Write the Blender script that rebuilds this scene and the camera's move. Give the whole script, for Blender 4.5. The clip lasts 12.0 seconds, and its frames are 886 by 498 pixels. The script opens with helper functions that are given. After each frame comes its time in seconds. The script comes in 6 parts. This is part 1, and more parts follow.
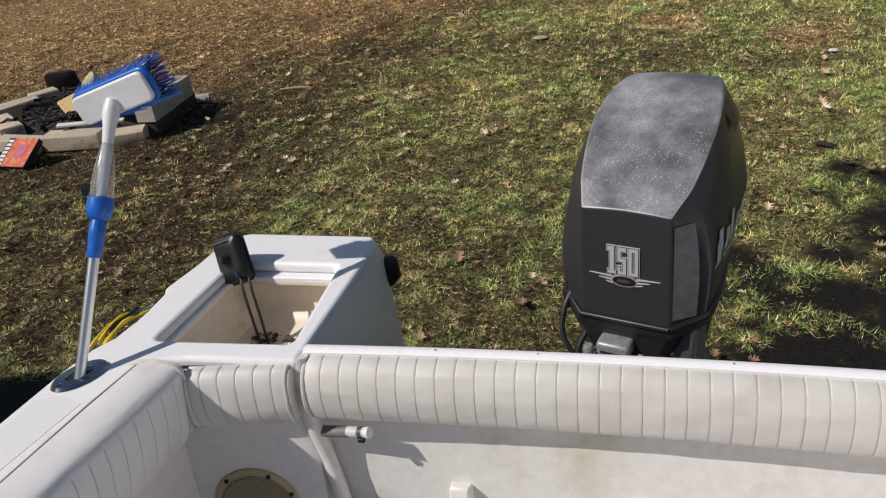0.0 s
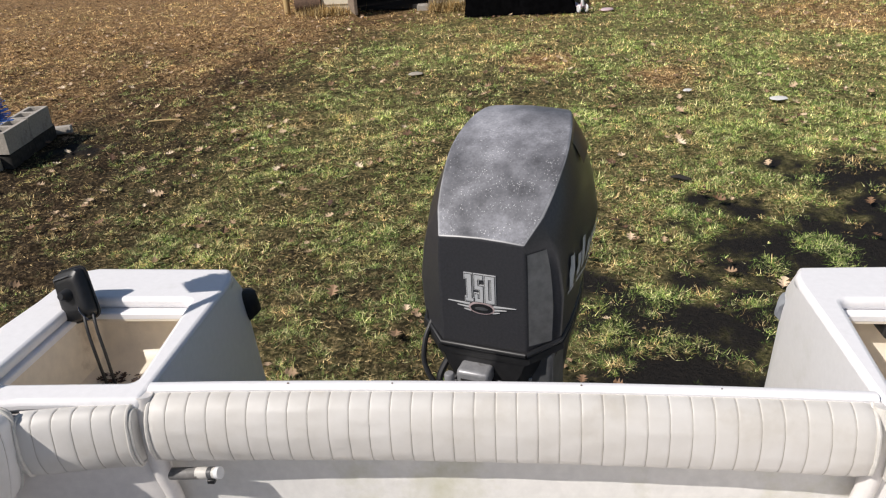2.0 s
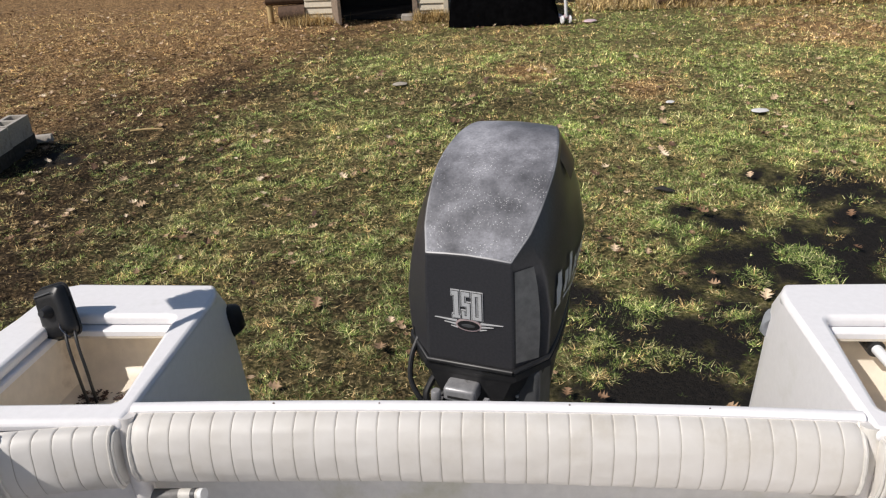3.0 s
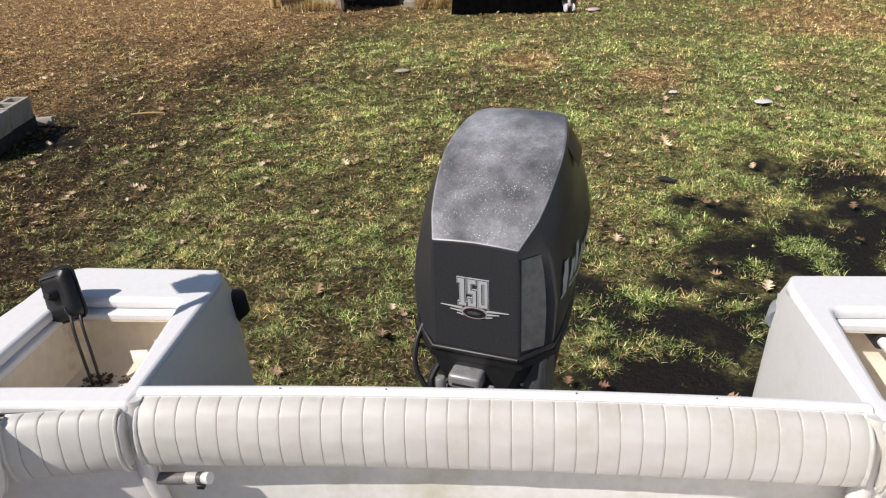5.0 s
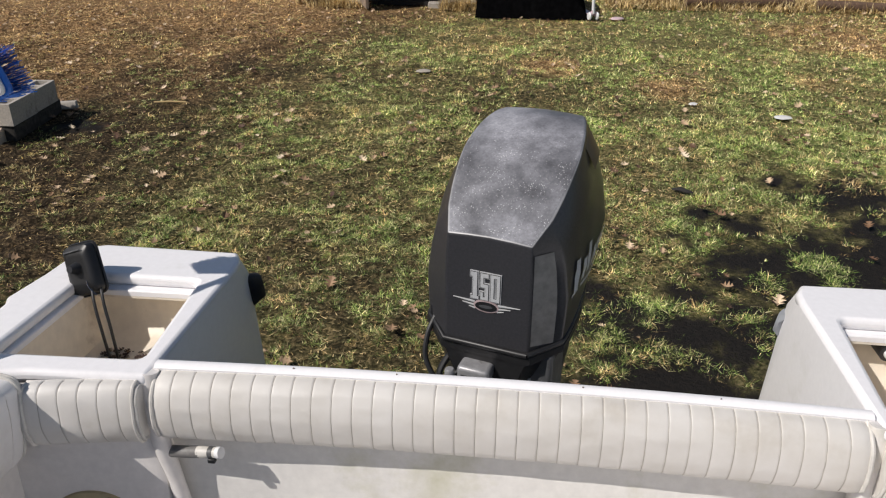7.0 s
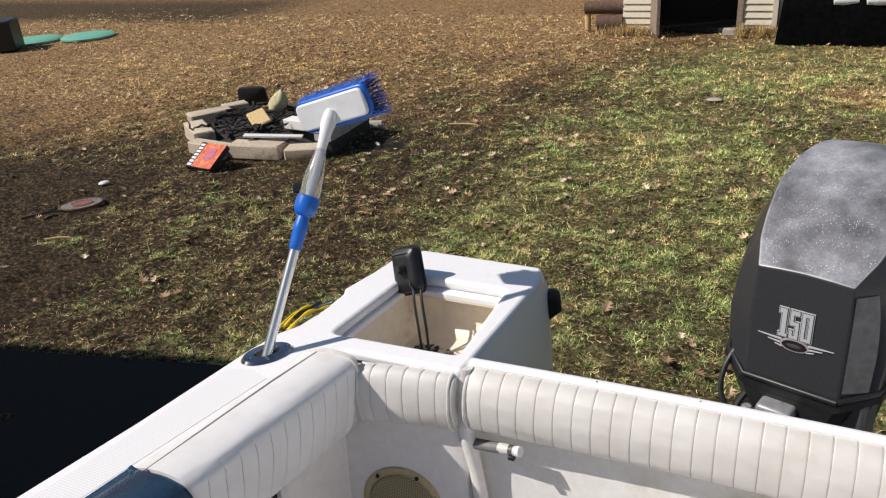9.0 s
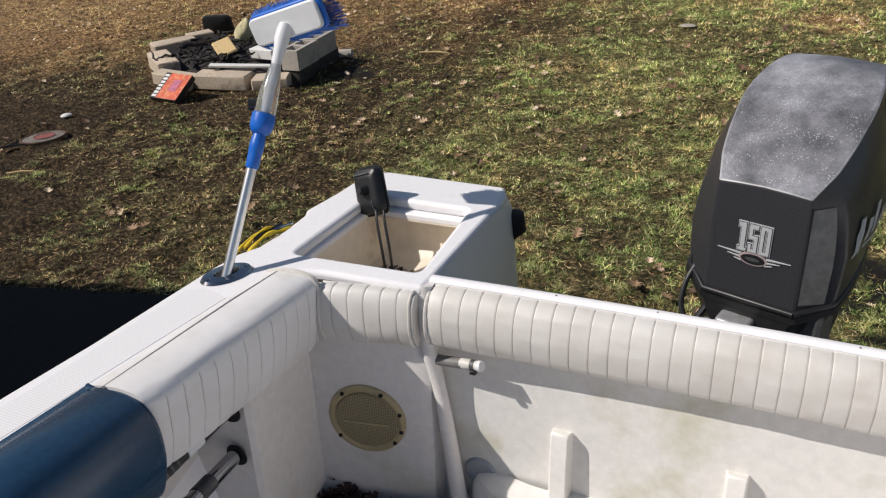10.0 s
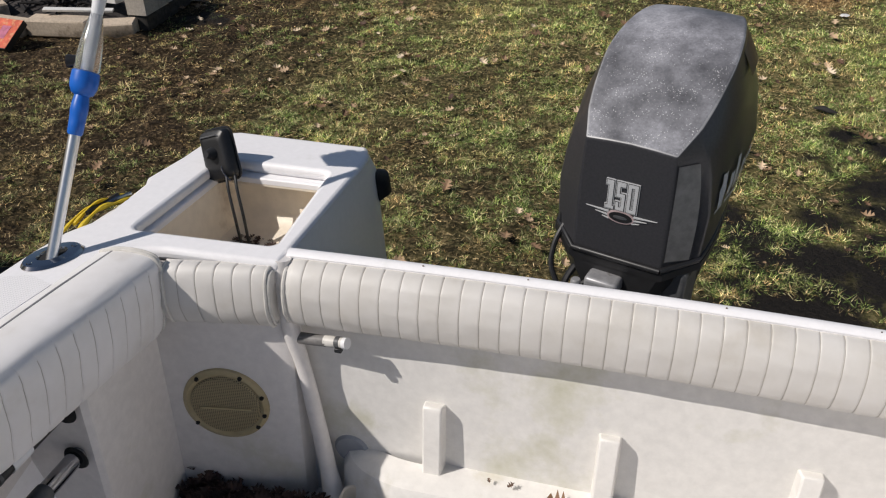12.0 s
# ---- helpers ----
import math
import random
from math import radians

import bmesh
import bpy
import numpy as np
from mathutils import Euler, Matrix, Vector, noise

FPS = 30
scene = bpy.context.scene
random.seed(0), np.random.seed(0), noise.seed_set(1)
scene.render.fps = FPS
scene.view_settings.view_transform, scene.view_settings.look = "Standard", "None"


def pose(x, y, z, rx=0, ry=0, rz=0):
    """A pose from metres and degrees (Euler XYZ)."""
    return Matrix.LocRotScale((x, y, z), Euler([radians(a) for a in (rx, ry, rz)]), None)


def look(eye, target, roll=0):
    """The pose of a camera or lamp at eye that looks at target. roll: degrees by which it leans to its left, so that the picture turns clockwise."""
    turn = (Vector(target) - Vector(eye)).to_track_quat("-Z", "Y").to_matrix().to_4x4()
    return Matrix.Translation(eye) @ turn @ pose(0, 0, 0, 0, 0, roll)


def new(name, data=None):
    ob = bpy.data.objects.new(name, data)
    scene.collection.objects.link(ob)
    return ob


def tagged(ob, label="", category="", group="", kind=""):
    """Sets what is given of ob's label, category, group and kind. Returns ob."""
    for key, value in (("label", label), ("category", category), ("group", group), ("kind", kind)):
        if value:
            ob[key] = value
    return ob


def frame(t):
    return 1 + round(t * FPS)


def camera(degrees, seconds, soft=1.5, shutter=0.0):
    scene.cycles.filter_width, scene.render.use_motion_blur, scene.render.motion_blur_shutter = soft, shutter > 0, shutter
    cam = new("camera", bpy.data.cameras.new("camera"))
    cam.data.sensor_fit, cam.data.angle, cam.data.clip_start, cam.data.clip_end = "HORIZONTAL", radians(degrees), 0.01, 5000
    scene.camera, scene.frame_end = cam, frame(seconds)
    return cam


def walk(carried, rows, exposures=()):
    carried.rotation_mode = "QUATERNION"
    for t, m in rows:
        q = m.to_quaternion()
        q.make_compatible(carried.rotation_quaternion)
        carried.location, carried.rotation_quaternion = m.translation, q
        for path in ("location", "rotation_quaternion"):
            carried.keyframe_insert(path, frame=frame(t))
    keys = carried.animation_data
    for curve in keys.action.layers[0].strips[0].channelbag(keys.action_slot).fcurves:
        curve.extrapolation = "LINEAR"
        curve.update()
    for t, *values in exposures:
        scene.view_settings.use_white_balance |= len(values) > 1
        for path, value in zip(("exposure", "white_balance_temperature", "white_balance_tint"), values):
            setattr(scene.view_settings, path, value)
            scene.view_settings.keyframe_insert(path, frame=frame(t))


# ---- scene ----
cam = camera(58.1, 12.0, soft=1.2)

PATH = [
    (0, (-0.014, 0.521, 2.399), (-0.488, 2.206, 1.431), -7.1),
    (0.5, (0.024, 0.556, 2.39), (-0.282, 2.324, 1.505), -6.6),
    (1, (0.045, 0.536, 2.394), (-0.194, 2.324, 1.531), -6.1),
    (1.5, (0.051, 0.52, 2.391), (-0.172, 2.303, 1.513), -4.6),
    (2, (0.046, 0.532, 2.379), (-0.143, 2.301, 1.464), -3.5),
    (2.5, (0.041, 0.541, 2.383), (-0.116, 2.308, 1.46), -2.9),
    (3, (0.037, 0.548, 2.393), (-0.11, 2.329, 1.495), -2.8),
    (3.2, (0.035, 0.545, 2.401), (-0.116, 2.334, 1.519), -2.6),
    (4.8, (0.022, 0.551, 2.393), (-0.123, 2.331, 1.492), -1.7),
    (5, (0.018, 0.55, 2.39), (-0.126, 2.317, 1.465), -2.1),
    (5.5, (0.023, 0.551, 2.369), (-0.105, 2.278, 1.368), -2.8),
    (6, (0.035, 0.518, 2.365), (-0.088, 2.241, 1.357), -1.7),
    (6.5, (0.027, 0.504, 2.385), (-0.125, 2.248, 1.417), -1.3),
    (6.7, (0.015, 0.507, 2.384), (-0.144, 2.264, 1.442), -0.3),
    (8.3, (0.012, 0.51, 2.384), (-0.259, 2.284, 1.503), -1.3),
    (8.5, (-0.004, 0.484, 2.391), (-0.418, 2.238, 1.524), -2.1),
    (9, (-0.064, 0.411, 2.408), (-0.871, 2.037, 1.567), -4.1),
    (9.5, (-0.044, 0.406, 2.389), (-0.878, 1.987, 1.492), -4.2),
    (10, (-0.032, 0.42, 2.364), (-0.763, 1.997, 1.375), -4.1),
    (10.5, (-0.02, 0.449, 2.359), (-0.673, 2.034, 1.328), -4.3),
    (11, (-0.023, 0.474, 2.353), (-0.598, 2.071, 1.296), -3.6),
    (11.5, (-0.036, 0.501, 2.346), (-0.523, 2.109, 1.261), -2.2),
    (12, (-0.051, 0.542, 2.341), (-0.465, 2.152, 1.229), -0.7),
]
walk(cam, [(t, look(eye, target, roll)) for t, eye, target, roll in PATH],
     [(0, -0.48), (0.6, -0.25), (1, -0.15), (1.5, -0.08), (2.5, -0.25), (4.9, -0.1), (5.15, -0.14), (5.5, -0.24), (6.0, -0.62), (6.6, -0.44), (8.5, -0.15), (9.5, -0.05), (10.2, -0.37), (11.4, -0.48), (12, -0.42)])

# ---------------------------------------------------------------- light
SUN_WAY = Vector((0.83, 0.53, -1.0)).normalized()
world = bpy.data.worlds.new("sky")
scene.world = world
world.use_nodes = True
wn = world.node_tree.nodes
sky = wn.new("ShaderNodeTexSky")
sky.sky_type = "NISHITA"
sky.sun_disc = False
sky.sun_elevation = math.asin(-SUN_WAY.z)
sky.sun_rotation = math.atan2(-SUN_WAY.x, -SUN_WAY.y)
sky.altitude = 50
world.node_tree.links.new(sky.outputs[0], wn["Background"].inputs[0])
wn["Background"].inputs[1].default_value = 0.072
sun = new("sun", bpy.data.lights.new("sun", "SUN"))
sun.data.energy = 5.0
sun.data.angle = radians(0.55)
sun.data.color = (1.0, 0.935, 0.875)
sun.matrix_world = look((-8, -6, 12), Vector((-8, -6, 12)) + SUN_WAY)


# ---------------------------------------------------------------- materials
def mat_new(name):
    m = bpy.data.materials.new(name)
    m.use_nodes = True
    return m, m.node_tree.nodes, m.node_tree.links, m.node_tree.nodes["Principled BSDF"]


def noise_node(nodes, links, scale, detail=4.0, rough=0.55, coord=None):
    n = nodes.new("ShaderNodeTexNoise")
    n.inputs["Scale"].default_value = scale
    n.inputs["Detail"].default_value = detail
    n.inputs["Roughness"].default_value = rough
    if coord is not None:
        links.new(coord, n.inputs["Vector"])
    return n.outputs["Fac"]


def ramp(nodes, links, fac, stops):
    r = nodes.new("ShaderNodeValToRGB")
    r.color_ramp.elements[0].position, r.color_ramp.elements[1].position = stops[0][0], stops[-1][0]
    for p, _ in stops[1:-1]:
        r.color_ramp.elements.new(p)
    for e, (p, c) in zip(r.color_ramp.elements, stops):
        e.position = p
        e.color = (*c, 1) if len(c) == 3 else c
    links.new(fac, r.inputs[0])
    return r.outputs[0]


def mix(nodes, links, fac, a, b, kind="MIX"):
    n = nodes.new("ShaderNodeMix")
    n.data_type, n.blend_type = "RGBA", kind
    for sock, v in ((n.inputs["Factor"], fac), (n.inputs["A"], a), (n.inputs["B"], b)):
        if hasattr(v, "links"):
            links.new(v, sock)
        else:
            sock.default_value = v if isinstance(v, float) else (*v, 1)
    return n.outputs["Result"]


def math_node(nodes, links, op, a, b=0.0):
    n = nodes.new("ShaderNodeMath")
    n.operation = op
    n.use_clamp = op in ("ADD", "MULTIPLY")
    for sock, v in ((n.inputs[0], a), (n.inputs[1], b)):
        if hasattr(v, "links"):
            links.new(v, sock)
        else:
            sock.default_value = v
    return n.outputs[0]


def position(nodes):
    return nodes.new("ShaderNodeNewGeometry").outputs["Position"]


def objcoord(nodes):
    return nodes.new("ShaderNodeTexCoord").outputs["Object"]


def bump(nodes, links, bsdf, height, strength, distance):
    b = nodes.new("ShaderNodeBump")
    b.inputs["Strength"].default_value = strength
    b.inputs["Distance"].default_value = distance
    links.new(height, b.inputs["Height"])
    links.new(b.outputs[0], bsdf.inputs["Normal"])


def plain(name, colour, rough=0.5, metal=0.0, vary=0.25, scale=30.0, dent=0.0, grime=None, grime_scale=4.0, grime_from=0.55):
    """A surface with grain at one scale, blotches at another and a little relief."""
    m, nd, ln, b = mat_new(name)
    at = objcoord(nd)
    fine = noise_node(nd, ln, scale, 5, 0.6, at)
    dark = tuple(c * (1 - vary) for c in colour)
    light = tuple(min(1, c * (1 + vary)) for c in colour)
    col = ramp(nd, ln, fine, [(0.3, dark), (0.7, light)])
    if grime:
        big = noise_node(nd, ln, grime_scale, 6, 0.65, at)
        fac = ramp(nd, ln, big, [(grime_from, (0, 0, 0)), (grime_from + 0.2, (1, 1, 1))])
        col = mix(nd, ln, fac, col, grime)
    ln.new(col, b.inputs["Base Color"])
    b.inputs["Roughness"].default_value = rough
    b.inputs["Metallic"].default_value = metal
    if dent:
        bump(nd, ln, b, fine, dent, 0.004)
    return m


M_GEL = plain("white_gelcoat", (0.895, 0.885, 0.895), 0.3, 0, 0.03, 60, 0.02, (0.77, 0.765, 0.74), 5.0, 0.6)
M_WALL = plain("stained_gelcoat", (0.74, 0.71, 0.685), 0.42, 0, 0.06, 45, 0.04, (0.52, 0.5, 0.36), 2.4, 0.58)
M_TRANSOM = plain("green_stained_gelcoat", (0.735, 0.72, 0.69), 0.42, 0, 0.06, 45, 0.04, (0.5, 0.49, 0.35), 3.2, 0.56)
M_CREAM = plain("yellowed_gelcoat", (0.77, 0.75, 0.715), 0.4, 0, 0.05, 45, 0.03, (0.58, 0.54, 0.42), 6.0, 0.56)
M_BIN = plain("beige_gelcoat", (0.8, 0.72, 0.6), 0.45, 0, 0.07, 30, 0.04, (0.3, 0.22, 0.13), 5.0, 0.6)
M_NAVY = plain("navy_vinyl", (0.016, 0.052, 0.108), 0.27, 0, 0.2, 90, 0.06, (0.022, 0.064, 0.125), 3.0, 0.5)
M_PIPING = plain("vinyl_piping", (0.6, 0.58, 0.54), 0.5, 0, 0.1, 60)
M_CHROME = plain("chrome", (0.42, 0.42, 0.44), 0.14, 1.0, 0.08, 40)
M_ALU = plain("aluminium_tube", (0.78, 0.79, 0.8), 0.32, 1.0, 0.05, 60)
M_BLUE = plain("blue_plastic", (0.012, 0.13, 0.55), 0.35, 0, 0.1, 30)
M_BRISTLE = plain("blue_bristle", (0.02, 0.15, 0.62), 0.5, 0, 0.3, 50)
M_WHITEP = plain("white_plastic", (0.74, 0.75, 0.76), 0.4, 0, 0.05, 30)
M_BLACKP = plain("black_plastic", (0.014, 0.014, 0.015), 0.42, 0, 0.25, 60, 0.05)
M_GLOSS = plain("glossy_black_plastic", (0.006, 0.006, 0.007), 0.32)
M_RUBBER = plain("black_rubber", (0.012, 0.013, 0.016), 0.7, 0, 0.25, 50, 0.1)
M_GREYPAD = plain("grey_rubber", (0.33, 0.35, 0.38), 0.55, 0, 0.12, 30, 0.1)
M_DARKHOLE = plain("black_interior", (0.01, 0.01, 0.01), 0.9)
M_GREYMETAL = plain("grey_painted_metal", (0.085, 0.088, 0.092), 0.45, 0.2, 0.2, 30, 0.08, (0.16, 0.15, 0.14), 12, 0.56)
M_SILVER = plain("silver_print", (0.48, 0.49, 0.5), 0.4, 0, 0.12, 300)
M_PINKRING = plain("pinkish_print", (0.42, 0.33, 0.33), 0.45)
M_SPK = plain("yellowed_plastic", (0.4, 0.33, 0.19), 0.5, 0, 0.08, 60, 0.02, (0.3, 0.22, 0.1), 14, 0.6)
M_YELLOW = plain("yellow_webbing", (0.62, 0.45, 0.02), 0.7, 0, 0.2, 120, 0.1)
M_CONC = plain("weathered_concrete", (0.42, 0.385, 0.34), 0.9, 0, 0.18, 60, 0.5, (0.18, 0.16, 0.13), 7, 0.55)
M_TANBLOCK = plain("tan_concrete", (0.52, 0.43, 0.33), 0.9, 0, 0.18, 50, 0.5, (0.2, 0.15, 0.1), 7, 0.55)
M_SOOT_SHADE = plain("sooty_shaded_concrete", (0.055, 0.05, 0.045), 0.95, 0, 0.4, 30, 0.5, (0.02, 0.018, 0.016), 9, 0.5)
M_CHAR = plain("charred_wood", (0.014, 0.012, 0.011), 0.8, 0, 0.5, 40, 0.6, (0.07, 0.065, 0.06), 14, 0.6)
M_ASH = plain("ash", (0.035, 0.03, 0.028), 0.95, 0, 0.5, 40, 0.8, (0.12, 0.11, 0.1), 16, 0.6)
M_CUTWOOD = plain("pale_cut_wood", (0.55, 0.4, 0.19), 0.75, 0, 0.12, 40, 0.2)
M_LOG = plain("brown_bark", (0.11, 0.068, 0.045), 0.9, 0, 0.35, 25, 0.8)
M_FOAM = plain("yellow_foam", (0.55, 0.5, 0.3), 0.9, 0, 0.15, 30, 0.5)
M_CARD = plain("white_card", (0.72, 0.71, 0.68), 0.7, 0, 0.08, 20)
M_ORANGE = plain("orange_print", (0.62, 0.12, 0.06), 0.4, 0, 0.3, 14, 0, (0.75, 0.42, 0.2), 22, 0.5)
M_PURPLE = plain("purple_print", (0.5, 0.16, 0.24), 0.35)
M_RED = plain("faded_red_print", (0.27, 0.09, 0.075), 0.6, 0, 0.35, 40)
M_STRING = plain("white_string", (0.5, 0.46, 0.42), 0.6)
M_SIDING = plain("cream_siding", (0.68, 0.61, 0.48), 0.6, 0, 0.06, 20, 0.05, (0.42, 0.35, 0.24), 4, 0.58)
M_DOORWOOD = plain("weathered_grey_wood", (0.26, 0.2, 0.15), 0.85, 0, 0.3, 25, 0.5)
M_TARP = plain("black_tarp", (0.004, 0.004, 0.0045), 1.0, 0, 0.4, 14, 0.6)
M_TARP.node_tree.nodes["Principled BSDF"].inputs["Specular IOR Level"].default_value = 0.0
M_GREEN = plain("mint_green_plastic", (0.16, 0.42, 0.31), 0.5, 0, 0.1, 10)
M_PINK = plain("pale_pink_paint", (0.66, 0.5, 0.53), 0.4, 0, 0.1, 20)
M_STONE = plain("pale_stone", (0.4, 0.36, 0.3), 0.9, 0, 0.2, 40, 0.5)
M_FENCE = plain("brown_fence_boards", (0.2, 0.115, 0.075), 0.85, 0, 0.35, 20, 0.4, (0.1, 0.07, 0.05), 5, 0.55)
M_SHED_SHADE = plain("shed_shade", (0.02, 0.018, 0.016), 0.9)


def vinyl_material(name, clean, used, dirty):
    m, nd, ln, b = mat_new(name)
    at = objcoord(nd)
    grain = noise_node(nd, ln, 420, 3, 0.6, at)
    blot = noise_node(nd, ln, 7, 5, 0.6, at)
    col = ramp(nd, ln, blot, [(0.35, clean), (0.55, used), (0.72, dirty)])
    ln.new(col, b.inputs["Base Color"])
    b.inputs["Roughness"].default_value = 0.5
    bump(nd, ln, b, grain, 0.12, 0.001)
    return m


M_VINYL = vinyl_material("off_white_vinyl", (0.68, 0.66, 0.63), (0.625, 0.6, 0.56), (0.53, 0.495, 0.44))
M_VINYL_CLEAN = vinyl_material("white_vinyl", (0.8, 0.785, 0.785), (0.74, 0.725, 0.715), (0.64, 0.61, 0.58))


def nonskid_material():
    """White deck with a pattern of small raised dots."""
    m, nd, ln, b = mat_new("nonskid_gelcoat")
    at = objcoord(nd)
    dots = nd.new("ShaderNodeTexVoronoi")
    dots.inputs["Scale"].default_value = 175
    dots.inputs["Randomness"].default_value = 0.05
    ln.new(at, dots.inputs["Vector"])
    h = ramp(nd, ln, dots.outputs["Distance"], [(0.2, (1, 1, 1)), (0.45, (0, 0, 0))])
    col = mix(nd, ln, h, (0.82, 0.81, 0.815), (0.885, 0.875, 0.885))
    ln.new(col, b.inputs["Base Color"])
    b.inputs["Roughness"].default_value = 0.45
    bump(nd, ln, b, h, 0.28, 0.0015)
    return m


M_NONSKID = nonskid_material()


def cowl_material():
    """Charcoal paint with pale specks; chalk, with sky sheen painted in, on what faces up."""
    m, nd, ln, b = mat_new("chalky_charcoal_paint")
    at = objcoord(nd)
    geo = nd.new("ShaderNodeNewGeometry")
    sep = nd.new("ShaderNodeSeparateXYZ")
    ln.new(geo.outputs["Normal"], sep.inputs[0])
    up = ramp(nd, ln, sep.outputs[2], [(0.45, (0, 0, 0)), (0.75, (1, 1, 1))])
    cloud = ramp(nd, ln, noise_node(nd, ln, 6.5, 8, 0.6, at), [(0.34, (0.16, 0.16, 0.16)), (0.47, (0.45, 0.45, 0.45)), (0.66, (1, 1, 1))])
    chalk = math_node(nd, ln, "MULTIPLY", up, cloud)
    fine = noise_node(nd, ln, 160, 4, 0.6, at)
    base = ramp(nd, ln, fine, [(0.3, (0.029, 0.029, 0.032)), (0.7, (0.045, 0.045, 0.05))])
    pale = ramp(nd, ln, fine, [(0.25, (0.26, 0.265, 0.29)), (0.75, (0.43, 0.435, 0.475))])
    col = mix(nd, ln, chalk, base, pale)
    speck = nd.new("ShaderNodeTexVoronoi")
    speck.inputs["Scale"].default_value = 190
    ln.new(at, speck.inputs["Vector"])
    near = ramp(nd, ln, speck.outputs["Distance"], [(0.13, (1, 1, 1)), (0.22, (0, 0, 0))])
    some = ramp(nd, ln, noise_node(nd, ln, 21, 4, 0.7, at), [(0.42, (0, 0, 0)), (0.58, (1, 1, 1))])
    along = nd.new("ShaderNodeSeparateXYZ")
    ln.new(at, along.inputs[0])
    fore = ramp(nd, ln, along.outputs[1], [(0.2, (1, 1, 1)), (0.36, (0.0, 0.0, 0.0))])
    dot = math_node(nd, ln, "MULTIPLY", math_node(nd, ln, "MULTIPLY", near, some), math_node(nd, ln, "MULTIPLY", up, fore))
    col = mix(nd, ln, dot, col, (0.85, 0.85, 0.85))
    # pale rounded edges: worn paint, with the sun's glint painted in
    worn_glint = ramp(nd, ln, sep.outputs[2], [(0.5, (0, 0, 0)), (0.58, (0.5, 0.5, 0.5)), (0.67, (0.5, 0.5, 0.5)), (0.77, (0, 0, 0))])
    col = mix(nd, ln, math_node(nd, ln, "MULTIPLY", worn_glint, math_node(nd, ln, "ADD", cloud, 0.3)), col, (0.62, 0.62, 0.62))
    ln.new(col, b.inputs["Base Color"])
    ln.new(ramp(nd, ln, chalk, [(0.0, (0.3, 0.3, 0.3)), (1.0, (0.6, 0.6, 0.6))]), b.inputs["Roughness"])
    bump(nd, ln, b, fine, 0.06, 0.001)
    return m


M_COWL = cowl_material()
M_FADED = plain("faded_charcoal_paint", (0.21, 0.205, 0.195), 0.6, 0, 0.2, 40, 0.05)
M_FADED.node_tree.nodes["Principled BSDF"].inputs["Specular IOR Level"].default_value = 0.1


def ground_material():
    m, nd, ln, b = mat_new("winter_lawn_soil")
    at = position(nd)
    fine = noise_node(nd, ln, 38, 8, 0.7, at)
    mid = noise_node(nd, ln, 6, 6, 0.65, at)
    soil = ramp(nd, ln, fine, [(0.36, (0.009, 0.006, 0.004)), (0.5, (0.036, 0.023, 0.013)), (0.64, (0.165, 0.112, 0.064))])
    thatch = ramp(nd, ln, fine, [(0.38, (0.04, 0.021, 0.009)), (0.5, (0.24, 0.14, 0.06)), (0.61, (0.66, 0.45, 0.235))])
    grass = ramp(nd, ln, fine, [(0.36, (0.026, 0.028, 0.01)), (0.5, (0.155, 0.15, 0.054)), (0.63, (0.46, 0.4, 0.19))])
    green = nd.new("ShaderNodeAttribute")
    green.attribute_name = "green"
    brown = nd.new("ShaderNodeAttribute")
    brown.attribute_name = "brown"
    mud = nd.new("ShaderNodeAttribute")
    mud.attribute_name = "mud"
    col = mix(nd, ln, math_node(nd, ln, "MULTIPLY", green.outputs["Fac"], ramp(nd, ln, mid, [(0.3, (0.4, 0.4, 0.4)), (0.55, (1, 1, 1))])), soil, grass)
    col = mix(nd, ln, math_node(nd, ln, "MULTIPLY", brown.outputs["Fac"], ramp(nd, ln, mid, [(0.25, (0.5, 0.5, 0.5)), (0.5, (1, 1, 1))])), col, thatch)
    clod = noise_node(nd, ln, 13, 5, 0.7, at)
    col = mix(nd, ln, 1.0, col, ramp(nd, ln, clod, [(0.36, (0.5, 0.47, 0.43)), (0.48, (1, 1, 1)), (0.62, (1.4, 1.35, 1.3))]), "MULTIPLY")
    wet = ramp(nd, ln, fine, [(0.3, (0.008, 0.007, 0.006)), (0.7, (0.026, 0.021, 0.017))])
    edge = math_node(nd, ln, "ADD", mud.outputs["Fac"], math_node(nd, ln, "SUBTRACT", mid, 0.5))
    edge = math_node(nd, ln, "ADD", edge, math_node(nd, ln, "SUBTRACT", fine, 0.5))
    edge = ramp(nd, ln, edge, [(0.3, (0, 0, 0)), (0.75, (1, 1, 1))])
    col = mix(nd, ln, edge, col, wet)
    ln.new(col, b.inputs["Base Color"])
    ln.new(ramp(nd, ln, edge, [(0.0, (0.95, 0.95, 0.95)), (1.0, (0.7, 0.7, 0.7))]), b.inputs["Roughness"])
    b.inputs["Specular IOR Level"].default_value = 0.2
    bump(nd, ln, b, fine, 0.9, 0.04)
    return m


